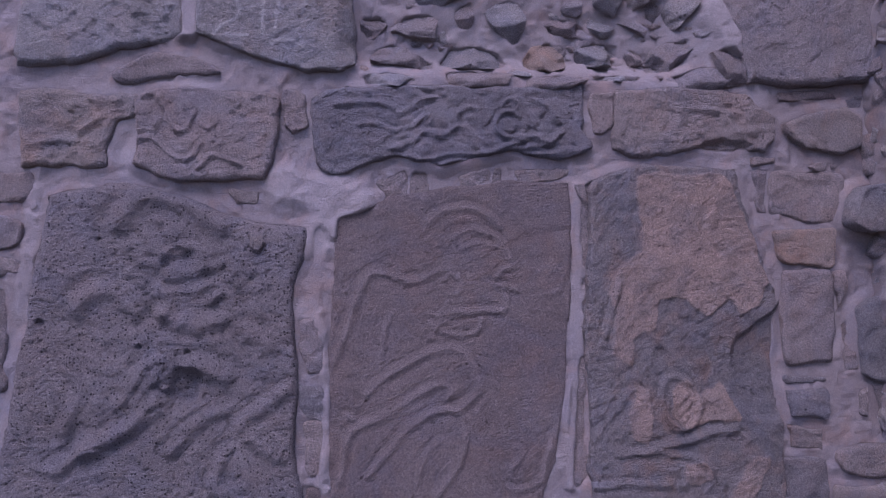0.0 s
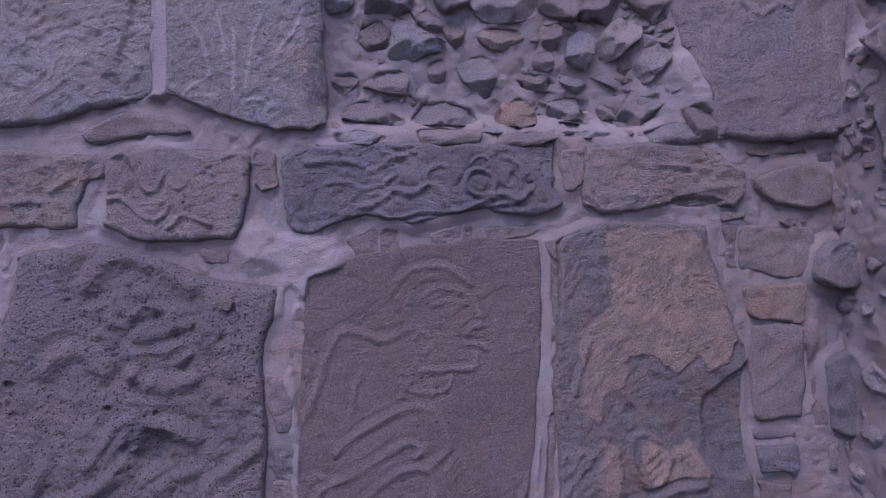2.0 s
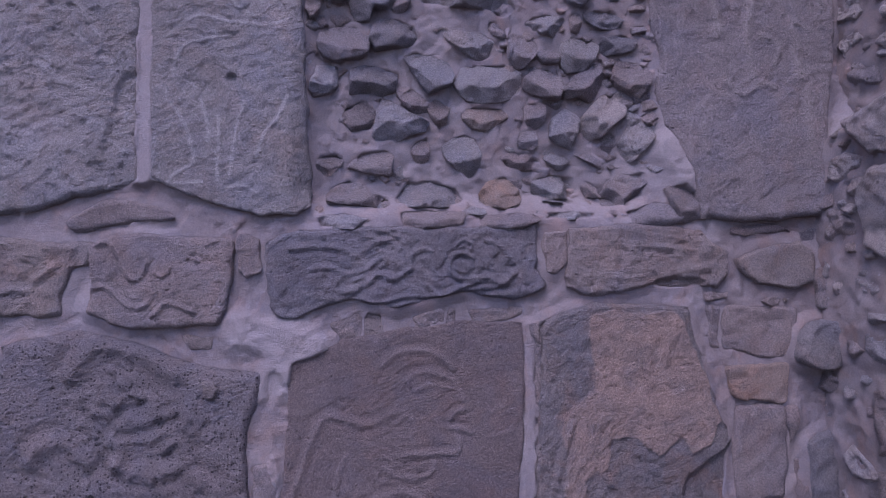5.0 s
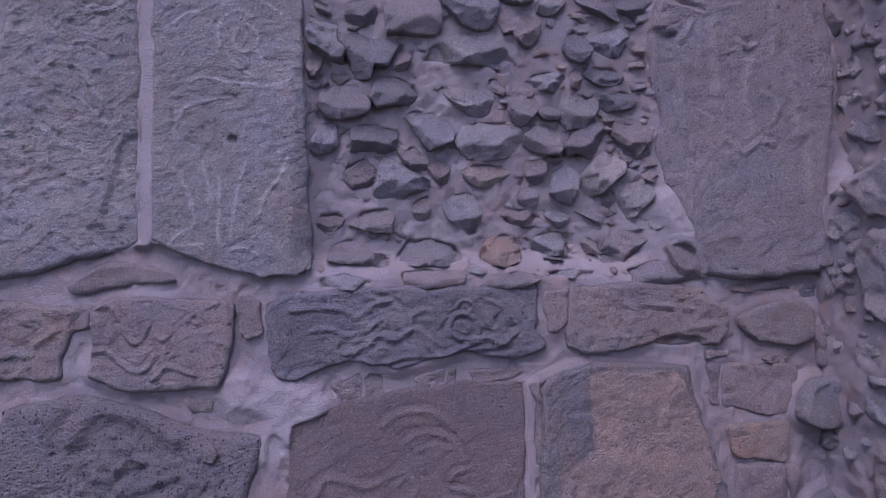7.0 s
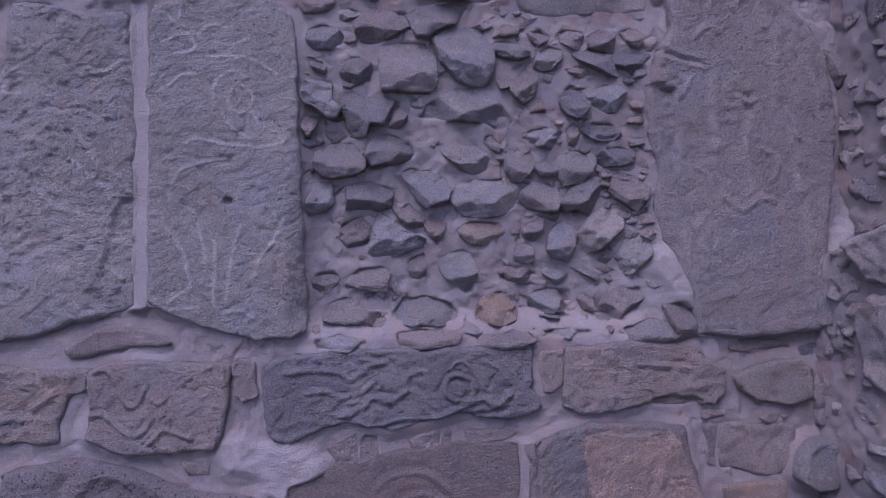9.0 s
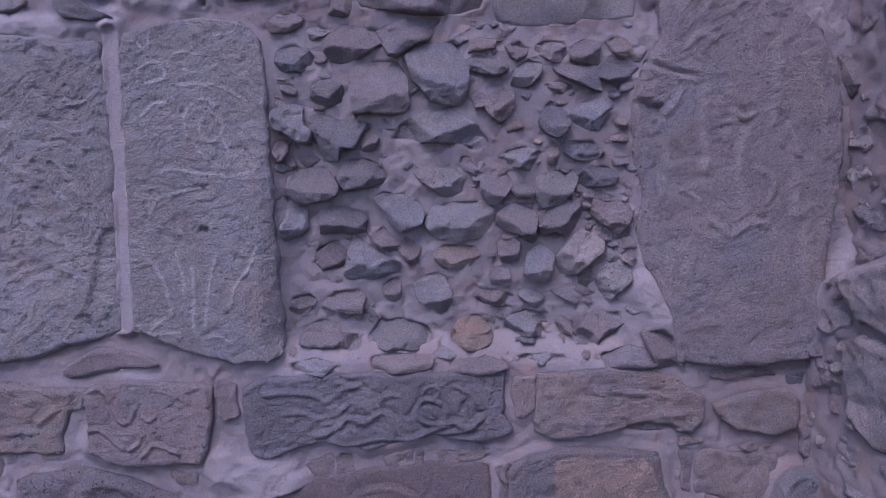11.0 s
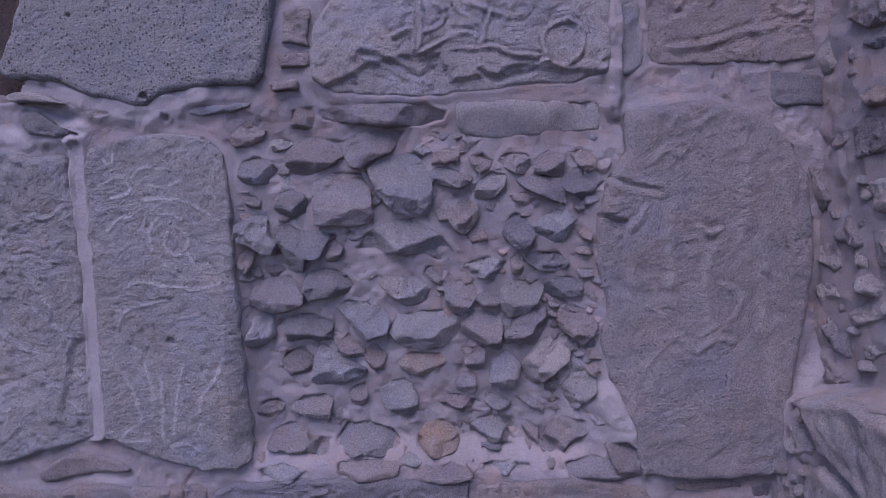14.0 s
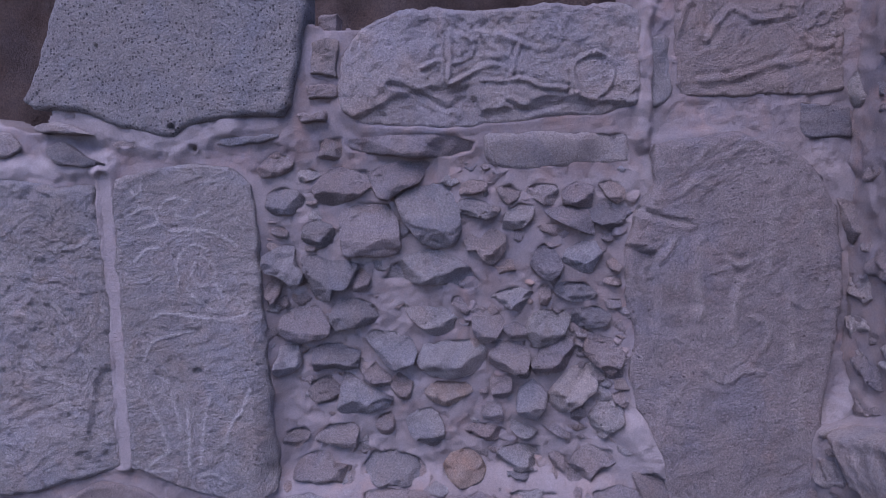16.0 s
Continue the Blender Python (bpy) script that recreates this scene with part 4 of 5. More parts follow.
stone("stone", [(0.187, 1.622), (0.26, 1.614), (0.255, 1.52), (0.178, 1.499)], 0.015, "umber", wall_main, fine=0.005, r=0.009, seed=22)
stone("stone", [(0.369, 1.592), (0.496, 1.623), (0.502, 1.571), (0.38, 1.528)], 0.02, "rosestone", wall_main, fine=0.0051, r=0.009, seed=23)
stone("stone", [(0.519, 1.622), (0.549, 1.633), (0.549, 1.558), (0.511, 1.554)], 0.02, "umber", wall_main, fine=0.005, r=0.009, seed=24)
stone("stone", [(0.6, 1.616), (0.835, 1.629), (0.822, 1.586), (0.623, 1.561)], 0.022, "umber", wall_main, fine=0.009, r=0.009, seed=25)
stone("stone", [(0.844, 1.548), (0.898, 1.54), (0.902, 1.478), (0.855, 1.514)], 0.03, "umber", wall_main, fine=0.005, r=0.009, seed=26)
stone("stone", [(-0.516, 1.528), (-0.394, 1.522), (-0.404, 1.475), (-0.49, 1.473)], 0.035, "umber", wall_main, fine=0.005, r=0.009, seed=27)
stone("stone", [(-0.964, 1.97), (-0.82, 2.05), (-0.682, 2.058), (-0.564, 2.008), (-0.542, 1.982), (-0.648, 1.972), (-0.796, 1.962), (-0.921, 1.937)], 0.045, "rosestone", wall_main, fine=0.0162, r=0.009, seed=28)
stone("stone", [(-0.306, 1.913), (-0.225, 1.912), (-0.217, 1.779), (-0.277, 1.74), (-0.313, 1.781)], 0.05, "rosestone", wall_main, fine=0.0067, r=0.009, seed=29)
stone("stone", [(0.896, 1.898), (0.921, 1.94), (1.013, 1.939), (1.009, 1.804), (0.965, 1.763), (0.918, 1.771)], 0.04, "rosestone", wall_main, fine=0.0068, r=0.009, seed=30)
stone("stone", [(1.608, 1.634), (1.679, 1.639), (1.663, 1.449), (1.626, 1.466)], 0.02, "rosestone", wall_main, fine=0.0073, r=0.009, seed=31)
stone("stone", [(1.68, 1.584), (1.705, 1.631), (2.017, 1.62), (2.002, 1.425), (1.879, 1.405), (1.68, 1.457)], 0.03, "rosestone", wall_main, fine=0.013, r=0.009, seed=32)
tagged(stone("stone", [(1.678, 1.383), (1.96, 1.387), (1.944, 1.271), (1.926, 1.229), (1.714, 1.244)], 0.045, "orange", wall_main, fine=0.0108, r=0.009, seed=33), "weathered orange stone")
stone("stone", [(1.607, 1.685), (1.715, 1.69), (1.713, 1.652), (1.613, 1.647)], 0.03, "rosestone", wall_main, fine=0.005, r=0.009, seed=34)
stone("stone", [(1.737, 1.83), (1.917, 1.887), (2.021, 1.906), (2.096, 1.856), (2.089, 1.729), (1.984, 1.7), (1.833, 1.722), (1.779, 1.77)], 0.055, "ochre", wall_main, fine=0.0138, r=0.009, seed=35)
stone("stone", [(1.727, 1.967), (1.907, 1.98), (2.021, 1.943), (1.853, 1.932), (1.738, 1.928)], 0.03, "rosestone", wall_main, fine=0.0113, r=0.009, seed=36)
stone("stone", [(2.032, 1.952), (2.131, 1.956), (2.117, 1.895), (2.039, 1.888)], 0.02, "darkband", wall_main, fine=0.005, r=0.009, seed=37)
stone("stone", [(1.848, 1.648), (1.9, 1.671), (1.943, 1.665), (1.936, 1.63), (1.885, 1.626)], 0.04, "umber", wall_main, fine=0.005, r=0.009, seed=38)
stone("stone", [(1.951, 1.665), (1.992, 1.669), (1.99, 1.64), (1.954, 1.631)], 0.035, "umber", wall_main, fine=0.005, r=0.009, seed=39)
stone("stone", [(2.088, 1.761), (2.128, 1.789), (2.245, 1.782), (2.21, 1.644), (2.11, 1.61)], 0.06, "umber", wall_main, fine=0.0069, r=0.009, seed=40)
stone("stone", [(2.008, 1.535), (2.048, 1.566), (2.212, 1.558), (2.192, 1.441), (2.124, 1.362), (2.037, 1.372), (1.985, 1.424)], 0.12, "darkgrey", wall_main, fine=0.0087, r=0.009, seed=41)
stone("stone", [(1.723, 1.213), (1.934, 1.208), (1.94, 1.02), (1.915, 0.834), (1.742, 0.818), (1.706, 0.837), (1.702, 1.022)], 0.045, "rosestone", wall_main, fine=0.0152, r=0.009, seed=42)
stone("stone", [(1.937, 1.203), (1.982, 1.212), (1.989, 1.149), (1.954, 1.055)], 0.05, "rosestone", wall_main, fine=0.006, r=0.009, seed=43)
stone("stone", [(1.707, 0.776), (1.892, 0.773), (1.891, 0.75), (1.714, 0.753)], 0.035, "darkband", wall_main, fine=0.0071, r=0.009, seed=44)
stone("stone", [(1.703, 0.724), (1.882, 0.72), (1.877, 0.61), (1.725, 0.609)], 0.05, "darkband", wall_main, fine=0.0069, r=0.009, seed=45)
stone("stone", [(1.714, 0.585), (1.867, 0.57), (1.863, 0.479), (1.721, 0.483)], 0.04, "umber", wall_main, fine=0.0059, r=0.009, seed=46)
stone("stone", [(1.686, 0.457), (1.874, 0.451), (1.862, 0.211), (1.688, 0.217)], 0.05, "darkband", wall_main, fine=0.0095, r=0.009, seed=47)
stone("stone", [(1.683, 0.19), (1.87, 0.182), (1.864, 0.048), (1.684, 0.056)], 0.03, "umber", wall_main, fine=0.0072, r=0.009, seed=48)
stone("stone", [(1.973, 0.992), (2.02, 1.015), (2.046, 0.785), (1.965, 0.783)], 0.03, "rosestone", wall_main, fine=0.0089, r=0.009, seed=49)
stone("stone", [(2.02, 1.048), (2.072, 1.089), (2.174, 1.103), (2.245, 0.995), (2.233, 0.786), (2.135, 0.755), (2.051, 0.781)], 0.06, "darkgrey", wall_main, fine=0.0134, r=0.009, seed=50)
stone("stone", [(2.205, 1.372), (2.309, 1.378), (2.385, 1.341), (2.326, 1.226), (2.271, 1.179), (2.21, 1.276)], 0.03, "umber", wall_main, fine=0.0077, r=0.009, seed=51)
stone("stone", [(2.105, 0.765), (2.318, 0.775), (2.309, 0.628), (2.136, 0.609), (2.1, 0.691)], 0.04, "umber", wall_main, fine=0.0084, r=0.009, seed=52)
stone("stone", [(2.026, 0.711), (2.078, 0.733), (2.07, 0.595), (2.028, 0.609)], 0.04, "umber", wall_main, fine=0.0053, r=0.009, seed=53)
stone("stone", [(1.919, 0.468), (2.044, 0.498), (2.244, 0.481), (2.237, 0.372), (2.062, 0.361), (1.935, 0.395)], 0.05, "umber", wall_main, fine=0.0125, r=0.009, seed=54)
stone("stone", [(1.9, 0.337), (2.21, 0.334), (2.196, 0.096), (1.913, 0.119)], 0.05, "umber", wall_main, fine=0.0119, r=0.009, seed=55)
stone("stone", [(-1.469, 1.407), (-1.341, 1.429), (-1.26, 1.398), (-1.267, 1.323), (-1.366, 1.292), (-1.465, 1.302)], 0.035, "rosestone", wall_main, fine=0.008, r=0.009, seed=56)
stone("stone", [(-1.463, 1.271), (-1.305, 1.27), (-1.26, 1.239), (-1.283, 1.207), (-1.46, 1.177)], 0.035, "rosestone", wall_main, fine=0.0078, r=0.009, seed=57)
stone("stone", [(-1.498, 1.598), (-1.237, 1.59), (-1.223, 1.537), (-1.274, 1.472), (-1.492, 1.445)], 0.03, "rosestone", wall_main, fine=0.0106, r=0.009, seed=58)
stone("stone", [(-1.5, 1.156), (-1.313, 1.159), (-1.314, 0.781), (-1.485, 0.764)], 0.03, "rosestone", wall_main, fine=0.0152, r=0.009, seed=59)
stone("stone", [(0.838, 3.505), (1.05, 3.518), (1.403, 3.507), (1.406, 3.393), (1.233, 3.391), (1.054, 3.364), (0.86, 3.381)], 0.035, "palestone", wall_main, fine=0.0218, r=0.009, seed=60)
stone("stone", [(1.483, 3.88), (1.548, 3.879), (1.564, 3.626), (1.493, 3.59)], 0.03, "bluegrey", wall_main, fine=0.0112, r=0.009, seed=61)
stone("stone", [(2.054, 3.615), (2.253, 3.604), (2.269, 3.477), (2.078, 3.468), (2.054, 3.512)], 0.025, "darkband", wall_main, fine=0.0083, r=0.009, seed=62)
stone("stone", [(0.194, 3.969), (0.273, 3.989), (0.271, 3.911), (0.181, 3.898)], 0.02, "rosestone", wall_main, fine=0.005, r=0.009, seed=63)
stone("stone", [(0.161, 3.88), (0.273, 3.878), (0.269, 3.73), (0.145, 3.743)], 0.045, "ochre", wall_main, fine=0.0058, r=0.009, seed=64)
stone("stone", [(0.137, 3.706), (0.268, 3.708), (0.267, 3.66), (0.147, 3.653)], 0.04, "rosestone", wall_main, fine=0.005, r=0.009, seed=65)
stone("stone", [(0.098, 3.595), (0.211, 3.606), (0.217, 3.567), (0.112, 3.555)], 0.06, "rosestone", wall_main, fine=0.005, r=0.009, seed=66)
stone("stone", [(-0.973, 3.562), (-0.877, 3.588), (-0.786, 3.555), (-0.713, 3.519), (-0.858, 3.518), (-0.975, 3.531)], 0.08, "palestone", wall_main, fine=0.0101, r=0.009, seed=67)
stone("stone", [(-0.925, 3.465), (-0.84, 3.498), (-0.728, 3.42), (-0.67, 3.401), (-0.777, 3.384), (-0.893, 3.408)], 0.07, "darkgrey", wall_main, fine=0.0098, r=0.009, seed=68)
stone("stone", [(-0.671, 3.496), (-0.601, 3.505), (-0.515, 3.488), (-0.556, 3.461), (-0.65, 3.462)], 0.05, "palestone", wall_main, fine=0.006, r=0.009, seed=69)
stone("stone", [(-0.254, 3.479), (-0.194, 3.514), (0.036, 3.529), (0.024, 3.494), (-0.174, 3.458)], 0.045, "bluegrey", wall_main, fine=0.0112, r=0.009, seed=70)
stone("stone", [(-0.364, 3.494), (-0.289, 3.493), (-0.306, 3.437), (-0.355, 3.437)], 0.02, "rosestone", wall_main, fine=0.005, r=0.009, seed=71)
stone("stone", [(-0.076, 3.4), (0.006, 3.445), (0.059, 3.411), (0.043, 3.365), (-0.046, 3.35)], 0.03, "rosestone", wall_main, fine=0.0052, r=0.009, seed=72)
stone("stone", [(-1.202, 3.525), (-1.082, 3.535), (-1.039, 3.473), (-1.114, 3.433), (-1.21, 3.422)], 0.05, "palestone", wall_main, fine=0.0066, r=0.009, seed=73)

# ---- rubble of the exposed core ----
stone("stone", [(-0.033, 3.418), (0.035, 3.426), (0.076, 3.406), (0.056, 3.37), (0.01, 3.354), (-0.048, 3.348), (-0.062, 3.378)], 0.062, "rosestone", wall_main, fine=0.004, r=0.007, rough=0.75, seed=300, chisel=0.4)
stone("stone", [(0.093, 3.369), (0.14, 3.378), (0.18, 3.357), (0.156, 3.335), (0.1, 3.324)], 0.054, "bluegrey", wall_main, fine=0.004, r=0.007, rough=0.86, seed=301, chisel=0.42)
stone("stone", [(-0.027, 3.28), (0.026, 3.304), (0.076, 3.285), (0.11, 3.251), (0.104, 3.221), (0.057, 3.199), (-0.01, 3.195), (-0.037, 3.228)], 0.072, "darkgrey", wall_main, fine=0.0049, r=0.007, rough=0.64, seed=302, chisel=0.53)
stone("stone", [(0.165, 3.303), (0.236, 3.375), (0.373, 3.367), (0.383, 3.306), (0.337, 3.272), (0.278, 3.243), (0.232, 3.223), (0.197, 3.234), (0.171, 3.273)], 0.086, "rosestone", wall_main, fine=0.0065, r=0.007, rough=1.2, seed=303, chisel=0.71)
stone("stone", [(0.377, 3.356), (0.443, 3.391), (0.579, 3.406), (0.651, 3.394), (0.596, 3.361), (0.573, 3.323), (0.509, 3.294), (0.463, 3.26), (0.426, 3.265), (0.395, 3.31)], 0.084, "sandviolet", wall_main, fine=0.0065, r=0.007, rough=1.1, seed=304, chisel=0.45)
stone("stone", [(0.492, 3.246), (0.577, 3.289), (0.702, 3.306), (0.727, 3.213), (0.744, 3.136), (0.716, 3.076), (0.648, 3.058), (0.593, 3.084), (0.534, 3.157)], 0.088, "bluegrey", wall_main, fine=0.0065, r=0.007, rough=0.95, seed=305, chisel=0.47)
stone("stone", [(0.265, 3.175), (0.278, 3.204), (0.37, 3.233), (0.451, 3.233), (0.484, 3.157), (0.496, 3.065), (0.47, 3.037), (0.4, 3.028), (0.331, 3.038), (0.284, 3.035), (0.273, 3.101)], 0.088, "sandviolet", wall_main, fine=0.0065, r=0.007, rough=0.71, seed=306, chisel=0.4)
stone("stone", [(0.114, 3.143), (0.161, 3.166), (0.218, 3.147), (0.231, 3.101), (0.216, 3.066), (0.157, 3.055), (0.111, 3.074), (0.101, 3.106)], 0.072, "darkgrey", wall_main, fine=0.0046, r=0.007, rough=0.74, seed=307, chisel=0.77)
stone("stone", [(-0.034, 3.139), (0.021, 3.148), (0.038, 3.12), (0.03, 3.093), (-0.013, 3.103)], 0.054, "umber", wall_main, fine=0.004, r=0.007, rough=1.14, seed=308, chisel=0.71)
stone("stone", [(-0.049, 3.024), (-0.005, 3.056), (0.059, 3.067), (0.064, 2.984), (0.098, 2.948), (0.084, 2.912), (0.044, 2.905), (0.0, 2.938), (-0.041, 2.96), (-0.055, 2.989)], 0.086, "bluegrey", wall_main, fine=0.0061, r=0.007, rough=1.12, seed=309, chisel=0.44)
stone("stone", [(0.103, 3.003), (0.155, 3.019), (0.201, 2.996), (0.271, 2.995), (0.313, 2.984), (0.287, 2.912), (0.271, 2.879), (0.22, 2.884), (0.206, 2.84), (0.159, 2.84), (0.13, 2.876), (0.116, 2.936)], 0.088, "darkgrey", wall_main, fine=0.0065, r=0.007, rough=0.8, seed=310, chisel=0.63)
stone("stone", [(0.312, 2.96), (0.34, 2.972), (0.376, 2.924), (0.344, 2.876), (0.308, 2.86), (0.295, 2.893)], 0.063, "rosestone", wall_main, fine=0.004, r=0.007, rough=1.08, seed=311, chisel=0.73)
stone("stone", [(-0.053, 2.919), (0.01, 2.914), (-0.003, 2.867), (-0.02, 2.825), (-0.047, 2.824), (-0.056, 2.86)], 0.058, "rosestone", wall_main, fine=0.004, r=0.007, rough=1.17, seed=312, chisel=0.39)
stone("stone", [(0.393, 2.927), (0.456, 2.941), (0.469, 2.983), (0.527, 3.018), (0.62, 3.037), (0.711, 3.006), (0.78, 2.959), (0.817, 2.907), (0.799, 2.888), (0.738, 2.876), (0.688, 2.898), (0.595, 2.905), (0.513, 2.907), (0.467, 2.917)], 0.088, "bluegrey", wall_main, fine=0.0065, r=0.007, rough=0.99, seed=313, chisel=0.65)
stone("stone", [(0.216, 2.797), (0.241, 2.828), (0.312, 2.84), (0.382, 2.816), (0.409, 2.768), (0.385, 2.731), (0.308, 2.724), (0.237, 2.718), (0.209, 2.748)], 0.076, "darkgrey", wall_main, fine=0.006, r=0.007, rough=0.93, seed=314, chisel=0.43)
stone("stone", [(0.003, 2.758), (0.049, 2.792), (0.145, 2.804), (0.19, 2.731), (0.183, 2.694), (0.139, 2.674), (0.079, 2.664), (0.021, 2.675), (-0.004, 2.71)], 0.081, "sandviolet", wall_main, fine=0.0063, r=0.007, rough=0.91, seed=315, chisel=0.39)
stone("stone", [(0.495, 2.824), (0.558, 2.792), (0.628, 2.797), (0.698, 2.792), (0.733, 2.749), (0.721, 2.7), (0.681, 2.676), (0.634, 2.683), (0.581, 2.732)], 0.084, "bluegrey", wall_main, fine=0.0065, r=0.007, rough=1.21, seed=316, chisel=0.74)
stone("stone", [(0.741, 3.303), (0.793, 3.33), (0.849, 3.314), (0.845, 3.285), (0.804, 3.274), (0.747, 3.269)], 0.057, "rosestone", wall_main, fine=0.004, r=0.007, rough=0.96, seed=317, chisel=0.49)
stone("stone", [(0.736, 3.224), (0.77, 3.253), (0.838, 3.23), (0.894, 3.212), (0.883, 3.194), (0.849, 3.172), (0.804, 3.183), (0.747, 3.202)], 0.063, "darkgrey", wall_main, fine=0.0044, r=0.007, rough=1.19, seed=318, chisel=0.61)
stone("stone", [(0.894, 3.291), (0.951, 3.313), (0.996, 3.268), (0.973, 3.245), (0.939, 3.228), (0.912, 3.246)], 0.064, "umber", wall_main, fine=0.004, r=0.007, rough=1.17, seed=319, chisel=0.73)
stone("stone", [(0.939, 3.201), (0.984, 3.234), (1.041, 3.222), (1.029, 3.177), (0.996, 3.139), (0.951, 3.126), (0.917, 3.139)], 0.071, "bluegrey", wall_main, fine=0.0045, r=0.007, rough=0.93, seed=320, chisel=0.54)
stone("stone", [(1.018, 3.29), (1.051, 3.319), (1.13, 3.312), (1.152, 3.255), (1.13, 3.233), (1.085, 3.229), (1.052, 3.252), (1.018, 3.268)], 0.066, "sandviolet", wall_main, fine=0.0042, r=0.007, rough=0.99, seed=321, chisel=0.54)
stone("stone", [(1.163, 3.289), (1.208, 3.318), (1.274, 3.299), (1.27, 3.255), (1.271, 3.219), (1.209, 3.221), (1.164, 3.237)], 0.069, "rosestone", wall_main, fine=0.004, r=0.007, rough=0.7, seed=322, chisel=0.49)
stone("stone", [(1.296, 3.31), (1.347, 3.326), (1.391, 3.288), (1.383, 3.255), (1.363, 3.24), (1.328, 3.266)], 0.064, "umber", wall_main, fine=0.004, r=0.007, rough=1.13, seed=323, chisel=0.37)
stone("stone", [(1.275, 3.192), (1.307, 3.226), (1.359, 3.211), (1.393, 3.184), (1.377, 3.149), (1.357, 3.119), (1.319, 3.139), (1.282, 3.161)], 0.071, "darkband", wall_main, fine=0.0043, r=0.007, rough=0.63, seed=324, chisel=0.63)
stone("stone", [(1.097, 3.2), (1.164, 3.222), (1.253, 3.205), (1.276, 3.154), (1.276, 3.111), (1.232, 3.124), (1.176, 3.147), (1.119, 3.177)], 0.072, "sandviolet", wall_main, fine=0.0054, r=0.007, rough=0.78, seed=325, chisel=0.59)
stone("stone", [(1.052, 3.132), (1.108, 3.154), (1.165, 3.132), (1.154, 3.109), (1.12, 3.102), (1.075, 3.125)], 0.054, "rosestone", wall_main, fine=0.004, r=0.007, rough=0.91, seed=326, chisel=0.5)
stone("stone", [(0.764, 3.081), (0.799, 3.11), (0.826, 3.087), (0.876, 3.126), (0.921, 3.103), (0.922, 3.052), (0.904, 3.006), (0.867, 2.983), (0.831, 3.018), (0.815, 3.053), (0.78, 3.048)], 0.082, "umber", wall_main, fine=0.0058, r=0.007, rough=1.25, seed=327, chisel=0.44)
stone("stone", [(1.043, 2.982), (1.064, 3.063), (1.094, 3.075), (1.133, 3.028), (1.157, 2.982), (1.135, 2.947), (1.106, 2.924), (1.067, 2.947)], 0.073, "darkband", wall_main, fine=0.005, r=0.007, rough=0.87, seed=328, chisel=0.44)
stone("stone", [(1.168, 2.994), (1.178, 3.04), (1.233, 3.074), (1.288, 3.075), (1.313, 3.029), (1.291, 2.994), (1.277, 2.959), (1.237, 2.954), (1.191, 2.977)], 0.076, "bluegrey", wall_main, fine=0.0051, r=0.007, rough=1.01, seed=329, chisel=0.47)
stone("stone", [(1.333, 2.996), (1.363, 3.02), (1.39, 2.987), (1.375, 2.952), (1.344, 2.973)], 0.056, "rosestone", wall_main, fine=0.004, r=0.007, rough=0.83, seed=330, chisel=0.69)
stone("stone", [(1.324, 2.931), (1.375, 2.936), (1.394, 2.908), (1.376, 2.897), (1.329, 2.908)], 0.051, "rosestone", wall_main, fine=0.004, r=0.007, rough=0.81, seed=331, chisel=0.6)
stone("stone", [(1.137, 2.876), (1.181, 2.912), (1.249, 2.912), (1.295, 2.866), (1.281, 2.842), (1.241, 2.829), (1.183, 2.841), (1.148, 2.86)], 0.063, "darkgrey", wall_main, fine=0.0044, r=0.007, rough=1.19, seed=332, chisel=0.4)
stone("stone", [(1.068, 2.893), (1.113, 2.9), (1.117, 2.841), (1.104, 2.817), (1.074, 2.822)], 0.053, "rosestone", wall_main, fine=0.004, r=0.007, rough=0.64, seed=333, chisel=0.45)
stone("stone", [(0.868, 2.841), (0.907, 2.876), (0.976, 2.893), (1.034, 2.864), (1.012, 2.817), (0.989, 2.793), (0.942, 2.805), (0.908, 2.817)], 0.069, "bluegrey", wall_main, fine=0.005, r=0.007, rough=1.1, seed=334, chisel=0.63)
stone("stone", [(1.337, 2.841), (1.387, 2.841), (1.392, 2.816), (1.344, 2.807)], 0.051, "sandviolet", wall_main, fine=0.004, r=0.007, rough=0.75, seed=335, chisel=0.5)
stone("stone", [(0.803, 2.756), (0.85, 2.793), (0.915, 2.773), (0.927, 2.74), (0.902, 2.696), (0.869, 2.654), (0.832, 2.652), (0.808, 2.696)], 0.077, "sandviolet", wall_main, fine=0.0051, r=0.007, rough=0.72, seed=336, chisel=0.56)
stone("stone", [(1.036, 2.757), (1.081, 2.788), (1.173, 2.788), (1.192, 2.757), (1.164, 2.697), (1.119, 2.653), (1.061, 2.643), (1.037, 2.672), (1.025, 2.721)], 0.084, "bluegrey", wall_main, fine=0.006, r=0.007, rough=0.63, seed=337, chisel=0.66)
stone("stone", [(1.197, 2.745), (1.219, 2.793), (1.307, 2.808), (1.349, 2.777), (1.34, 2.74), (1.299, 2.719), (1.244, 2.721), (1.209, 2.726)], 0.066, "darkgrey", wall_main, fine=0.0045, r=0.007, rough=1.18, seed=338, chisel=0.78)
stone("stone", [(0.711, 2.852), (0.745, 2.841), (0.78, 2.793), (0.775, 2.768), (0.733, 2.792), (0.71, 2.817)], 0.06, "rosestone", wall_main, fine=0.004, r=0.007, rough=1.08, seed=339, chisel=0.78)
stone("stone", [(0.92, 2.715), (0.978, 2.74), (1.018, 2.708), (1.014, 2.679), (0.955, 2.677)], 0.058, "sandviolet", wall_main, fine=0.004, r=0.007, rough=0.61, seed=340, chisel=0.48)
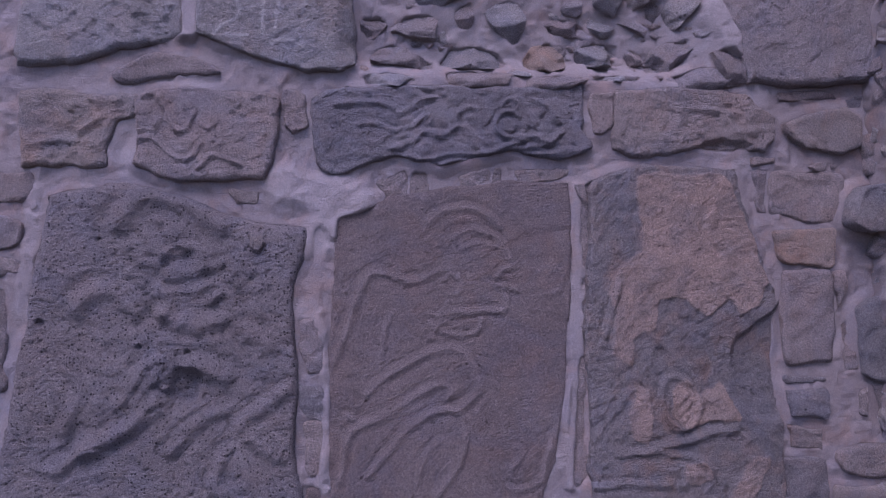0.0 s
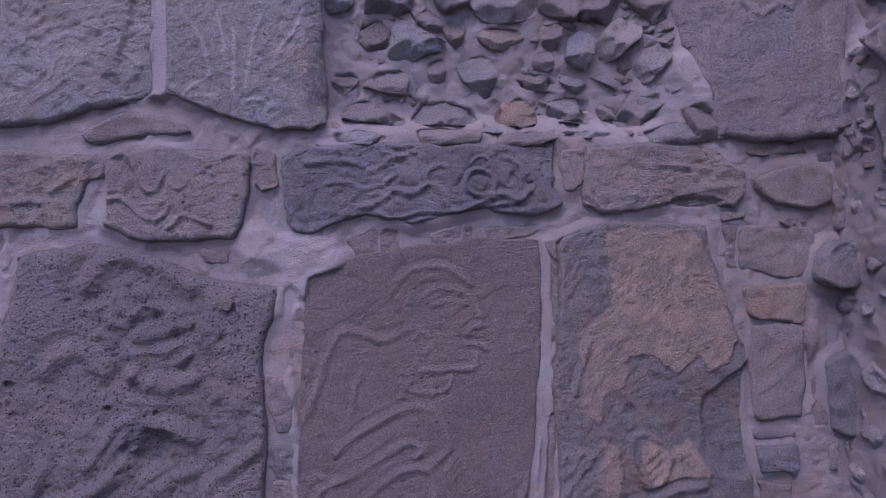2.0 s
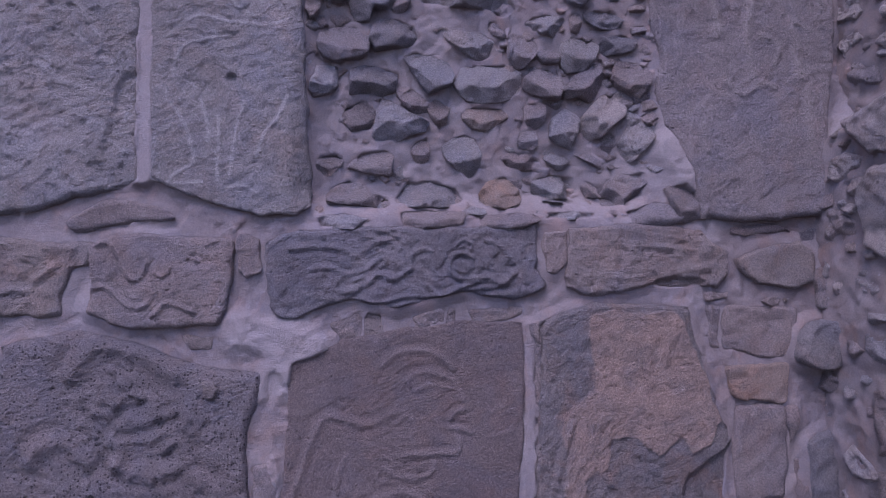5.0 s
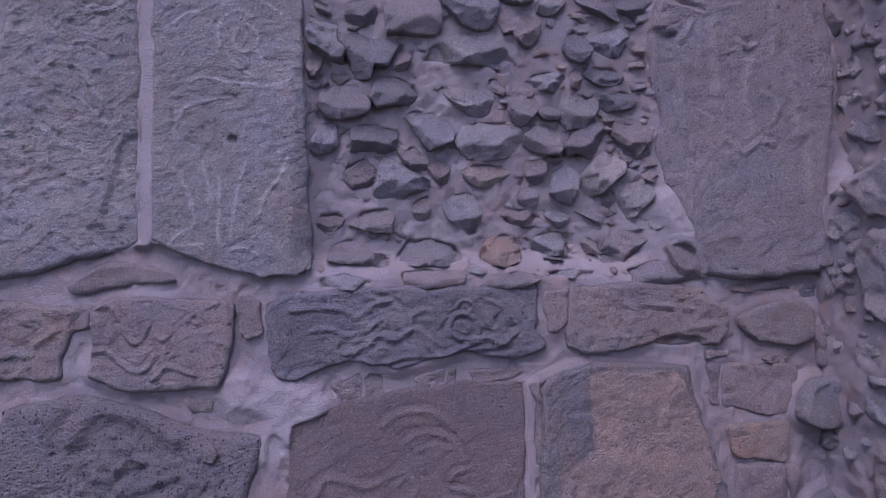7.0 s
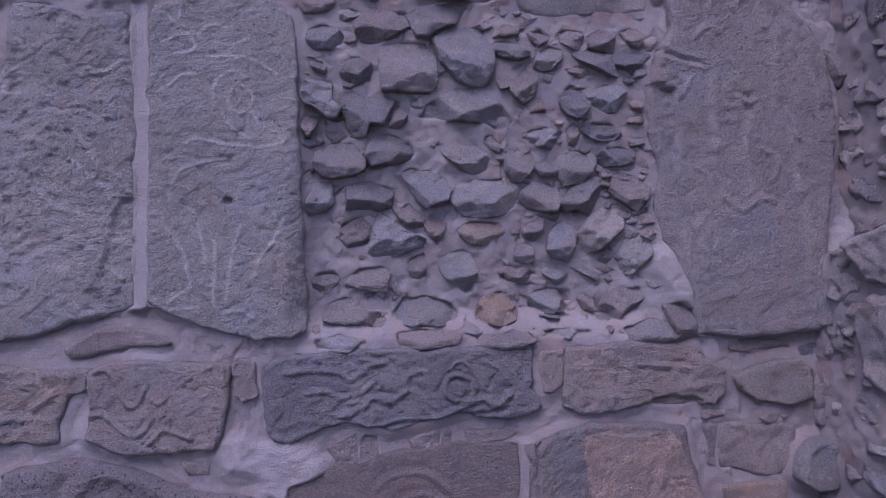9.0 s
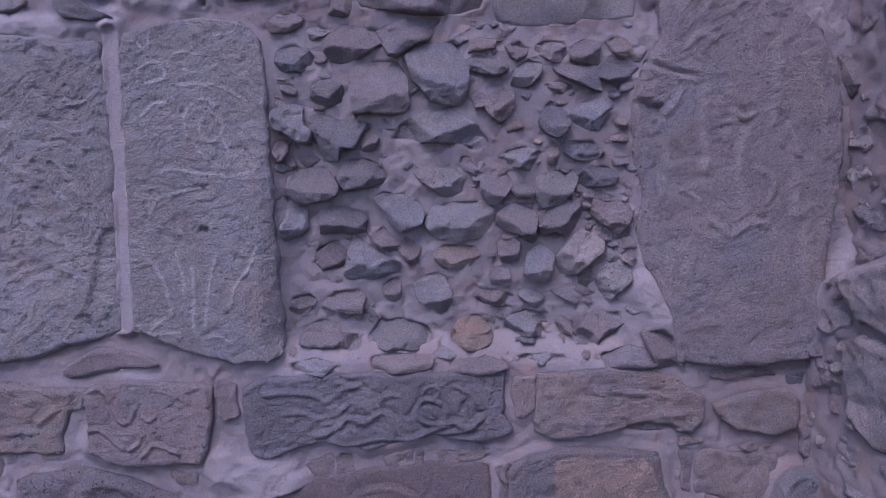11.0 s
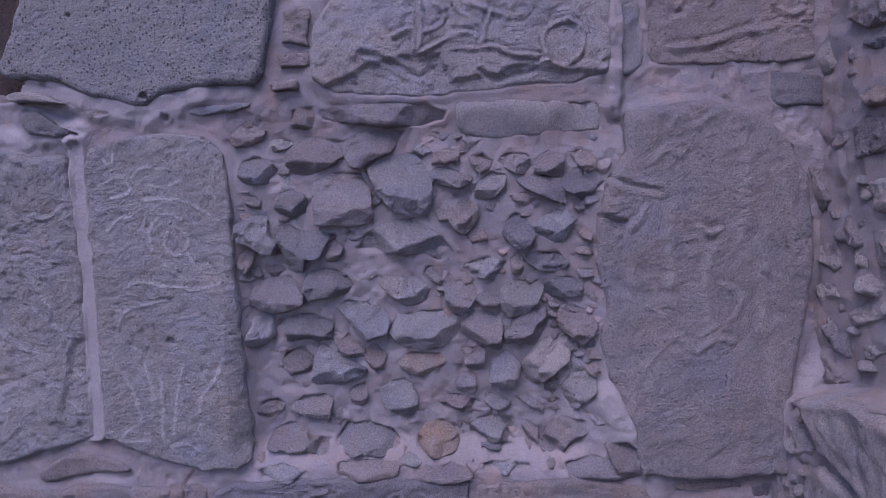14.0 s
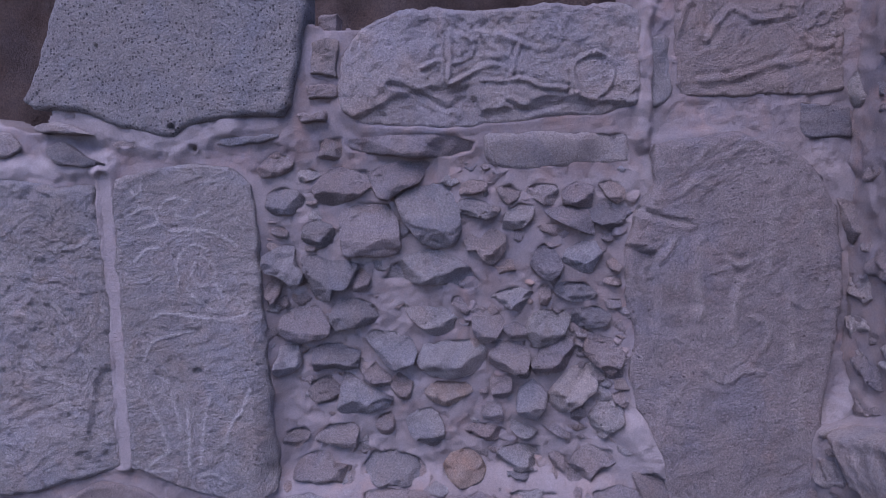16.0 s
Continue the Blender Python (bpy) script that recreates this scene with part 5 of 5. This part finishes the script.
stone("stone", [(-0.014, 2.626), (0.066, 2.639), (0.066, 2.556), (0.024, 2.52), (-0.029, 2.501), (-0.042, 2.534), (-0.03, 2.58)], 0.071, "bluegrey", wall_main, fine=0.0047, r=0.007, rough=1.23, seed=341, chisel=0.7)
stone("stone", [(0.132, 2.619), (0.186, 2.649), (0.281, 2.632), (0.314, 2.607), (0.302, 2.545), (0.254, 2.527), (0.169, 2.524), (0.126, 2.531)], 0.077, "darkgrey", wall_main, fine=0.0059, r=0.007, rough=0.87, seed=342, chisel=0.77)
stone("stone", [(0.354, 2.675), (0.391, 2.707), (0.474, 2.695), (0.532, 2.658), (0.555, 2.609), (0.543, 2.571), (0.495, 2.558), (0.458, 2.546), (0.423, 2.583), (0.389, 2.625)], 0.088, "bluegrey", wall_main, fine=0.0065, r=0.007, rough=1.0, seed=343, chisel=0.72)
stone("stone", [(0.578, 2.571), (0.603, 2.634), (0.686, 2.651), (0.78, 2.651), (0.839, 2.622), (0.834, 2.548), (0.803, 2.523), (0.708, 2.502), (0.637, 2.509), (0.602, 2.534)], 0.085, "bluegrey", wall_main, fine=0.0065, r=0.007, rough=0.79, seed=344, chisel=0.44)
stone("stone", [(0.223, 2.353), (0.238, 2.443), (0.265, 2.507), (0.324, 2.474), (0.372, 2.444), (0.448, 2.407), (0.43, 2.368), (0.369, 2.355), (0.32, 2.334), (0.234, 2.325)], 0.088, "bluegrey", wall_main, fine=0.0065, r=0.007, rough=0.89, seed=345, chisel=0.41)
stone("stone", [(0.445, 2.47), (0.482, 2.508), (0.541, 2.471), (0.53, 2.407), (0.51, 2.379), (0.486, 2.389), (0.468, 2.425)], 0.068, "rosestone", wall_main, fine=0.0043, r=0.007, rough=0.85, seed=346, chisel=0.78)
stone("stone", [(0.605, 2.446), (0.649, 2.484), (0.708, 2.485), (0.775, 2.472), (0.784, 2.435), (0.744, 2.409), (0.696, 2.378), (0.648, 2.39), (0.607, 2.421)], 0.071, "ochre", wall_main, fine=0.0053, r=0.007, rough=0.82, seed=347, chisel=0.35)
stone("stone", [(0.119, 2.222), (0.17, 2.275), (0.269, 2.289), (0.298, 2.258), (0.285, 2.184), (0.216, 2.189), (0.155, 2.201), (0.118, 2.209)], 0.07, "sandviolet", wall_main, fine=0.0053, r=0.007, rough=0.63, seed=348, chisel=0.43)
stone("stone", [(-0.008, 2.26), (0.06, 2.274), (0.09, 2.248), (0.081, 2.214), (0.043, 2.182), (0.009, 2.176), (-0.011, 2.209)], 0.068, "umber", wall_main, fine=0.004, r=0.007, rough=1.11, seed=349, chisel=0.51)
stone("stone", [(0.388, 2.329), (0.447, 2.348), (0.457, 2.291), (0.451, 2.233), (0.395, 2.238), (0.379, 2.277)], 0.062, "rosestone", wall_main, fine=0.004, r=0.007, rough=0.79, seed=350, chisel=0.39)
stone("stone", [(0.509, 2.304), (0.551, 2.343), (0.611, 2.364), (0.647, 2.331), (0.671, 2.267), (0.663, 2.176), (0.621, 2.17), (0.573, 2.214), (0.537, 2.253)], 0.088, "bluegrey", wall_main, fine=0.0065, r=0.007, rough=1.24, seed=351, chisel=0.54)
stone("stone", [(0.03, 2.086), (0.065, 2.129), (0.116, 2.156), (0.177, 2.135), (0.19, 2.096), (0.264, 2.096), (0.292, 2.063), (0.261, 2.034), (0.213, 2.034), (0.147, 2.058), (0.085, 2.057), (0.035, 2.062)], 0.094, "sandviolet", wall_main, fine=0.0065, r=0.007, rough=1.5, seed=352, chisel=1.1)
stone("stone", [(0.314, 2.088), (0.363, 2.146), (0.462, 2.16), (0.559, 2.122), (0.589, 2.074), (0.548, 2.051), (0.465, 2.04), (0.368, 2.042), (0.322, 2.059)], 0.094, "darkgrey", wall_main, fine=0.0065, r=0.007, rough=1.5, seed=353, chisel=1.1)
stone("stone", [(0.669, 2.1), (0.706, 2.15), (0.779, 2.177), (0.828, 2.125), (0.847, 2.093), (0.825, 2.06), (0.764, 2.045), (0.692, 2.045), (0.661, 2.066)], 0.095, "orange", wall_main, fine=0.006, r=0.007, rough=1.5, seed=354, chisel=1.1)
stone("stone", [(0.874, 2.61), (0.921, 2.652), (1.014, 2.647), (1.027, 2.586), (1.016, 2.524), (0.957, 2.529), (0.898, 2.548), (0.869, 2.573)], 0.078, "sandviolet", wall_main, fine=0.0055, r=0.007, rough=0.63, seed=355, chisel=0.57)
stone("stone", [(1.05, 2.561), (1.085, 2.611), (1.176, 2.672), (1.212, 2.636), (1.221, 2.575), (1.18, 2.537), (1.157, 2.517), (1.11, 2.537), (1.063, 2.524)], 0.086, "sandviolet", wall_main, fine=0.0063, r=0.007, rough=0.76, seed=356, chisel=0.8)
stone("stone", [(1.259, 2.612), (1.279, 2.674), (1.341, 2.681), (1.391, 2.654), (1.404, 2.621), (1.389, 2.583), (1.361, 2.537), (1.324, 2.563), (1.282, 2.589)], 0.082, "rosestone", wall_main, fine=0.0056, r=0.007, rough=0.68, seed=357, chisel=0.59)
stone("stone", [(0.983, 2.36), (1.005, 2.436), (1.052, 2.474), (1.1, 2.424), (1.094, 2.374), (1.067, 2.317), (1.024, 2.327)], 0.075, "bluegrey", wall_main, fine=0.0052, r=0.007, rough=1.1, seed=358, chisel=0.53)
stone("stone", [(1.119, 2.425), (1.169, 2.5), (1.226, 2.545), (1.294, 2.554), (1.307, 2.507), (1.296, 2.455), (1.254, 2.413), (1.208, 2.37), (1.161, 2.354), (1.132, 2.369)], 0.088, "palestone", wall_main, fine=0.0065, r=0.007, rough=1.24, seed=359, chisel=0.56)
stone("stone", [(0.87, 2.493), (0.91, 2.511), (0.957, 2.486), (0.953, 2.436), (0.923, 2.393), (0.88, 2.41)], 0.064, "rosestone", wall_main, fine=0.004, r=0.007, rough=0.76, seed=360, chisel=0.53)
stone("stone", [(0.84, 2.333), (0.863, 2.384), (0.911, 2.372), (0.923, 2.321), (0.9, 2.303), (0.856, 2.308)], 0.063, "sandviolet", wall_main, fine=0.004, r=0.007, rough=0.62, seed=361, chisel=0.54)
stone("stone", [(0.775, 2.242), (0.804, 2.294), (0.876, 2.29), (0.931, 2.257), (0.931, 2.223), (0.888, 2.212), (0.828, 2.209), (0.791, 2.222)], 0.064, "rosestone", wall_main, fine=0.0044, r=0.007, rough=0.76, seed=362, chisel=0.75)
stone("stone", [(0.967, 2.265), (0.996, 2.283), (1.068, 2.258), (1.044, 2.232), (1.02, 2.219), (0.991, 2.239)], 0.058, "bluegrey", wall_main, fine=0.004, r=0.007, rough=1.14, seed=363, chisel=0.57)
stone("stone", [(1.091, 2.277), (1.15, 2.293), (1.206, 2.247), (1.2, 2.221), (1.152, 2.246)], 0.06, "sandviolet", wall_main, fine=0.004, r=0.007, rough=0.62, seed=364, chisel=0.46)
stone("stone", [(0.901, 2.118), (0.913, 2.171), (0.997, 2.193), (1.081, 2.181), (1.089, 2.129), (1.081, 2.091), (0.997, 2.094), (0.912, 2.093)], 0.088, "bluegrey", wall_main, fine=0.0053, r=0.007, rough=1.5, seed=365, chisel=1.1)
stone("stone", [(0.946, 2.077), (1.08, 2.086), (1.083, 2.063), (1.062, 2.052), (0.992, 2.062)], 0.069, "darkgrey", wall_main, fine=0.004, r=0.007, rough=1.5, seed=366, chisel=1.1)
stone("stone", [(1.213, 2.096), (1.238, 2.157), (1.304, 2.192), (1.372, 2.205), (1.382, 2.148), (1.363, 2.087), (1.299, 2.065), (1.25, 2.052), (1.207, 2.067)], 0.095, "sandviolet", wall_main, fine=0.0063, r=0.007, rough=1.5, seed=367, chisel=1.1)
stone("stone", [(1.289, 2.329), (1.319, 2.398), (1.367, 2.428), (1.406, 2.409), (1.398, 2.348), (1.37, 2.298), (1.332, 2.26), (1.301, 2.281)], 0.075, "bluegrey", wall_main, fine=0.0054, r=0.007, rough=1.2, seed=368, chisel=0.6)
stone("stone", [(1.367, 2.447), (1.405, 2.468), (1.425, 2.425), (1.412, 2.399), (1.381, 2.415)], 0.056, "rosestone", wall_main, fine=0.004, r=0.007, rough=1.24, seed=369, chisel=0.53)
stone("stone", [(1.118, 2.142), (1.153, 2.169), (1.185, 2.143), (1.18, 2.096), (1.141, 2.092)], 0.077, "rosestone", wall_main, fine=0.004, r=0.007, rough=1.5, seed=370, chisel=1.1)
stone("stone", [(0.326, 2.532), (0.387, 2.545), (0.445, 2.495), (0.456, 2.44), (0.396, 2.444), (0.349, 2.482)], 0.07, "rosestone", wall_main, fine=0.0045, r=0.007, rough=1.11, seed=371, chisel=0.69)
stone("stone", [(0.294, 3.492), (0.492, 3.505), (0.714, 3.503), (0.792, 3.48), (0.781, 3.432), (0.692, 3.416), (0.49, 3.429), (0.332, 3.441)], 0.066, "umber", wall_main, fine=0.0065, r=0.007, rough=0.92, seed=372, chisel=0.39)
stone("stone", [(0.177, 3.487), (0.267, 3.497), (0.276, 3.442), (0.238, 3.404), (0.182, 3.416)], 0.042, "umber", wall_main, fine=0.004, r=0.007, rough=0.74, seed=373, chisel=0.74)
stone("stone", [(0.094, 2.468), (0.18, 2.499), (0.226, 2.443), (0.212, 2.379), (0.137, 2.36), (0.098, 2.404)], 0.042, "umber", wall_main, fine=0.0052, r=0.007, rough=1.18, seed=374, chisel=0.77)
stone("stone", [(1.212, 2.37), (1.266, 2.389), (1.283, 2.327), (1.257, 2.286), (1.214, 2.311)], 0.042, "sandviolet", wall_main, fine=0.004, r=0.007, rough=0.82, seed=375, chisel=0.65)
stone("stone", [(0.584, 2.971), (0.642, 2.983), (0.653, 2.959), (0.607, 2.955)], 0.051, "rosestone", wall_main, fine=0.004, r=0.007, rough=1.12, seed=376, chisel=0.64)
stone("stone", [(1.451, 2.119), (1.528, 2.148), (1.606, 2.095), (1.594, 2.014), (1.504, 1.985)], 0.071, "umber", wall_main, fine=0.0063, r=0.006, rough=0.8, seed=470, chisel=0.44)
stone("stone", [(1.294, 2.027), (1.42, 2.067), (1.521, 2.02), (1.47, 1.97), (1.314, 1.973)], 0.059, "sandviolet", wall_main, fine=0.0087, r=0.006, rough=0.8, seed=471, chisel=0.72)
stone("stone", [(2.246, 3.672), (2.273, 3.742), (2.345, 3.729), (2.356, 3.634), (2.305, 3.575), (2.263, 3.612)], 0.088, "greystone", wall_main, fine=0.0064, r=0.006, rough=0.8, seed=472, chisel=0.70)
stone("stone", [(2.285, 3.055), (2.36, 3.018), (2.459, 2.955), (2.45, 2.892), (2.338, 2.955)], 0.086, "bluegrey", wall_main, fine=0.0067, r=0.006, rough=0.8, seed=473, chisel=0.39)
stone("stone", [(2.312, 2.884), (2.36, 2.884), (2.352, 2.808), (2.314, 2.821)], 0.05, "sandviolet", wall_main, fine=0.004, r=0.006, rough=0.8, seed=474, chisel=0.60)
stone("stone", [(2.296, 2.703), (2.344, 2.742), (2.36, 2.652), (2.325, 2.614)], 0.077, "rosestone", wall_main, fine=0.0049, r=0.006, rough=0.8, seed=475, chisel=0.41)
stone("stone", [(2.216, 3.243), (2.313, 3.217), (2.344, 3.069), (2.271, 3.082)], 0.073, "umber", wall_main, fine=0.0067, r=0.006, rough=0.8, seed=476, chisel=0.75)
stone("stone", [(0.323, 2.018), (0.429, 2.035), (0.593, 2.02), (0.567, 1.964), (0.352, 1.953)], 0.059, "rosestone", wall_main, fine=0.01, r=0.006, rough=0.8, seed=477, chisel=0.51)
stone("stone", [(0.659, 2.001), (0.82, 2.024), (0.898, 1.986), (0.818, 1.952), (0.672, 1.955)], 0.059, "rosestone", wall_main, fine=0.0092, r=0.006, rough=0.8, seed=478, chisel=0.59)
stone("stone", [(0.918, 2.022), (1.053, 2.036), (1.158, 2.024), (1.127, 1.99), (0.943, 1.992)], 0.059, "bluegrey", wall_main, fine=0.0092, r=0.006, rough=0.8, seed=479, chisel=0.79)
stone("stone", [(-0.006, 1.998), (0.099, 2.017), (0.185, 1.988), (0.13, 1.946), (0.008, 1.95)], 0.059, "bluegrey", wall_main, fine=0.0073, r=0.006, rough=0.8, seed=480, chisel=0.57)
stone("stone", [(2.261, 3.516), (2.342, 3.527), (2.364, 3.447), (2.322, 3.438), (2.273, 3.467)], 0.078, "rosestone", wall_main, fine=0.004, r=0.006, rough=0.8, seed=481, chisel=0.39)
stone("stone", [(2.283, 3.365), (2.325, 3.384), (2.344, 3.292), (2.305, 3.287)], 0.056, "umber", wall_main, fine=0.004, r=0.006, rough=0.8, seed=482, chisel=0.63)

# ---- stones of the return wall ----
stone("stone", [(0.09, 3.762), (0.123, 3.889), (0.349, 3.845), (0.365, 3.723), (0.193, 3.722)], 0.053, "umber", wall_side, side_face, fine=0.0069, rough=1.3, seed=500, chisel=0.00)
stone("stone", [(0.144, 3.722), (0.19, 3.751), (0.365, 3.723), (0.378, 3.621), (0.188, 3.663)], 0.045, "darkgrey", wall_side, side_face, fine=0.006, rough=1.3, seed=501, chisel=0.43)
stone("stone", [(0.196, 3.494), (0.26, 3.516), (0.392, 3.512), (0.401, 3.445), (0.229, 3.449)], 0.052, "orange", wall_side, side_face, fine=0.006, rough=1.3, seed=502, chisel=0.53)
stone("stone", [(0.267, 3.617), (0.379, 3.617), (0.386, 3.564), (0.279, 3.579)], 0.036, "palestone", wall_side, side_face, fine=0.006, rough=1.3, seed=503, chisel=0.56)
stone("stone", [(0.149, 3.375), (0.2, 3.416), (0.427, 3.413), (0.443, 3.291), (0.182, 3.274)], 0.039, "rosestone", wall_side, side_face, fine=0.0074, rough=1.3, seed=504, chisel=0.00)
stone("stone", [(0.239, 3.201), (0.286, 3.213), (0.45, 3.239), (0.489, 3.107), (0.302, 3.089)], 0.041, "palestone", wall_side, side_face, fine=0.0063, rough=1.3, seed=505, chisel=0.00)
stone("stone", [(0.31, 3.022), (0.496, 3.058), (0.512, 2.934), (0.342, 2.921)], 0.052, "palestone", wall_side, side_face, fine=0.006, rough=1.3, seed=506, chisel=0.43)
stone("stone", [(0.251, 2.851), (0.289, 2.874), (0.345, 2.853), (0.338, 2.812), (0.271, 2.801)], 0.051, "palestone", wall_side, side_face, fine=0.006, rough=1.3, seed=507, chisel=0.35)
stone("stone", [(0.231, 2.711), (0.289, 2.769), (0.368, 2.741), (0.337, 2.712), (0.273, 2.677)], 0.052, "palestone", wall_side, side_face, fine=0.006, rough=1.3, seed=508, chisel=0.35)
stone("stone", [(0.303, 2.619), (0.331, 2.659), (0.397, 2.652), (0.389, 2.619), (0.341, 2.577), (0.313, 2.581)], 0.038, "palestone", wall_side, side_face, fine=0.006, rough=1.3, seed=509, chisel=0.45)
stone("stone", [(0.283, 2.559), (0.327, 2.58), (0.359, 2.547), (0.294, 2.517)], 0.042, "palestone", wall_side, side_face, fine=0.006, rough=1.3, seed=510, chisel=0.46)
stone("stone", [(0.381, 2.794), (0.484, 2.812), (0.494, 2.732), (0.405, 2.723)], 0.053, "palestone", wall_side, side_face, fine=0.006, rough=1.3, seed=511, chisel=0.51)
stone("stone", [(0.257, 1.782), (0.391, 1.775), (0.39, 1.677), (0.299, 1.67), (0.257, 1.714)], 0.035, "bluegrey", wall_side, side_face, fine=0.006, rough=1.3, seed=512, chisel=0.39)
stone("stone", [(0.31, 1.615), (0.487, 1.636), (0.487, 1.595), (0.32, 1.579)], 0.046, "bluegrey", wall_side, side_face, fine=0.006, rough=1.3, seed=513, chisel=0.45)
stone("stone", [(0.325, 1.539), (0.53, 1.568), (0.53, 1.415), (0.394, 1.408), (0.325, 1.463)], 0.049, "bluegrey", wall_side, side_face, fine=0.006, rough=1.3, seed=514, chisel=0.45)
stone("stone", [(0.345, 1.324), (0.687, 1.397), (0.686, 1.204), (0.369, 1.071)], 0.037, "umber", wall_side, side_face, fine=0.0086, rough=1.3, seed=515, chisel=0.00)
stone("stone", [(0.356, 1.024), (0.686, 1.149), (0.686, 0.983), (0.368, 0.846)], 0.040, "umber", wall_side, side_face, fine=0.0083, rough=1.3, seed=516, chisel=0.00)
stone("stone", [(0.193, 2.406), (0.301, 2.456), (0.598, 2.494), (0.752, 2.466), (0.792, 2.166), (0.64, 2.181), (0.467, 2.212), (0.334, 2.229)], 0.052, "palestone", wall_side, side_face, fine=0.015, rough=1.3, seed=517, chisel=0.00)
stone("stone", [(0.338, 2.203), (0.471, 2.183), (0.644, 2.153), (0.797, 2.134), (0.82, 1.96), (0.466, 1.798), (0.308, 1.869), (0.256, 2.088)], 0.042, "palestone", wall_side, side_face, fine=0.014, rough=1.3, seed=518, chisel=0.00)


# ---- small filling stones pressed into the core between the larger ones ----
def core_chips():
    rnd = random.Random(8)
    taken = [(o.location.x, o.location.z, 0.5 * max(o.dimensions.x, o.dimensions.z)) for o in wall_main.children]
    made = 0
    for _ in range(6000):
        x, z, size = rnd.uniform(-0.06, 1.42), rnd.uniform(1.99, 2.14) if rnd.random() < 0.3 else rnd.uniform(2.04, 3.4), rnd.choice((0.018, 0.026, 0.034, 0.045))
        if made >= 240 or any(math.hypot(x - a, z - b) < 0.6 * c + 0.68 * size for a, b, c in taken):
            continue
        turn, n = rnd.uniform(0, 6.28), rnd.randint(4, 6)
        wide = rnd.uniform(0.9, 1.5)
        pts = [(x + size * wide * rnd.uniform(0.75, 1.15) * math.cos(turn + 6.283 * k / n), z + size * rnd.uniform(0.7, 1.1) * math.sin(turn + 6.283 * k / n)) for k in range(n)]
        stone("stone", pts, rnd.uniform(0.024, 0.04), rnd.choice(("rosestone", "umber", "bluegrey", "rosestone", "sandviolet", "mortar")), wall_main,
              fine=0.005, r=0.006, rough=0.8, seed=700 + made, chisel=0.7, skirt=0.05, lapped=False)
        taken.append((x, z, size))
        made += 1


core_chips()


def side_chips():
    rnd = random.Random(21)
    taken = [(2.3 - o.location.y, o.location.z, 0.5 * max(o.dimensions.y, o.dimensions.z)) for o in wall_side.children]
    made = 0
    for _ in range(3000):
        u, z, size = rnd.uniform(0.06, 0.6), rnd.uniform(0.5, 4.1), rnd.choice((0.025, 0.05, 0.07, 0.095))
        if made >= 80 or any(math.hypot(u - a, z - b) < 0.8 * c + 0.85 * size for a, b, c in taken):
            continue
        turn, n = rnd.uniform(0, 6.28), rnd.randint(4, 6)
        pts = [(u + size * 1.15 * rnd.uniform(0.75, 1.15) * math.cos(turn + 6.283 * k / n), z + size * rnd.uniform(0.7, 1.1) * math.sin(turn + 6.283 * k / n)) for k in range(n)]
        stone("stone", pts, rnd.uniform(0.02, 0.045), rnd.choice(("rosestone", "sandviolet", "bluegrey", "palestone", "palestone")), wall_side, side_face,
              fine=0.007, r=0.01, rough=1.3, seed=900 + made, chisel=0.7, skirt=0.05)
        taken.append((u, z, size))
        made += 1


side_chips()
# joints between the slabs, struck off flat
for wide, high, run in ((0.034, 0.05, [(-0.696, 3.346), (-0.688, 3.023), (-0.676, 2.62), (-0.672, 2.157)]),
                        (0.024, 0.03, [(0.85, 1.555), (0.853, 1.166), (0.838, 0.852), (0.80, 0.369)]),
                        (0.03, 0.03, [(-0.17, 1.36), (-0.19, 1.12), (-0.20, 1.05)])):
    e = seg_dist(BED_U, BED_W, run)
    BED_H += (high + 0.002 * fbm(BED_U * 9, BED_W * 9, 88, 3) - BED_H) * step(wide, 0.6 * wide, e)
# the bed takes its final shape once every stone is set
bed = wall_main.data
co = np.empty(len(bed.vertices) * 3, np.float32)
bed.vertices.foreach_get("co", co)
co[:BED_H.size * 3] = main_face(BED_U, BED_W, BED_H).reshape(-1)
bed.vertices.foreach_set("co", co)
bed.update()
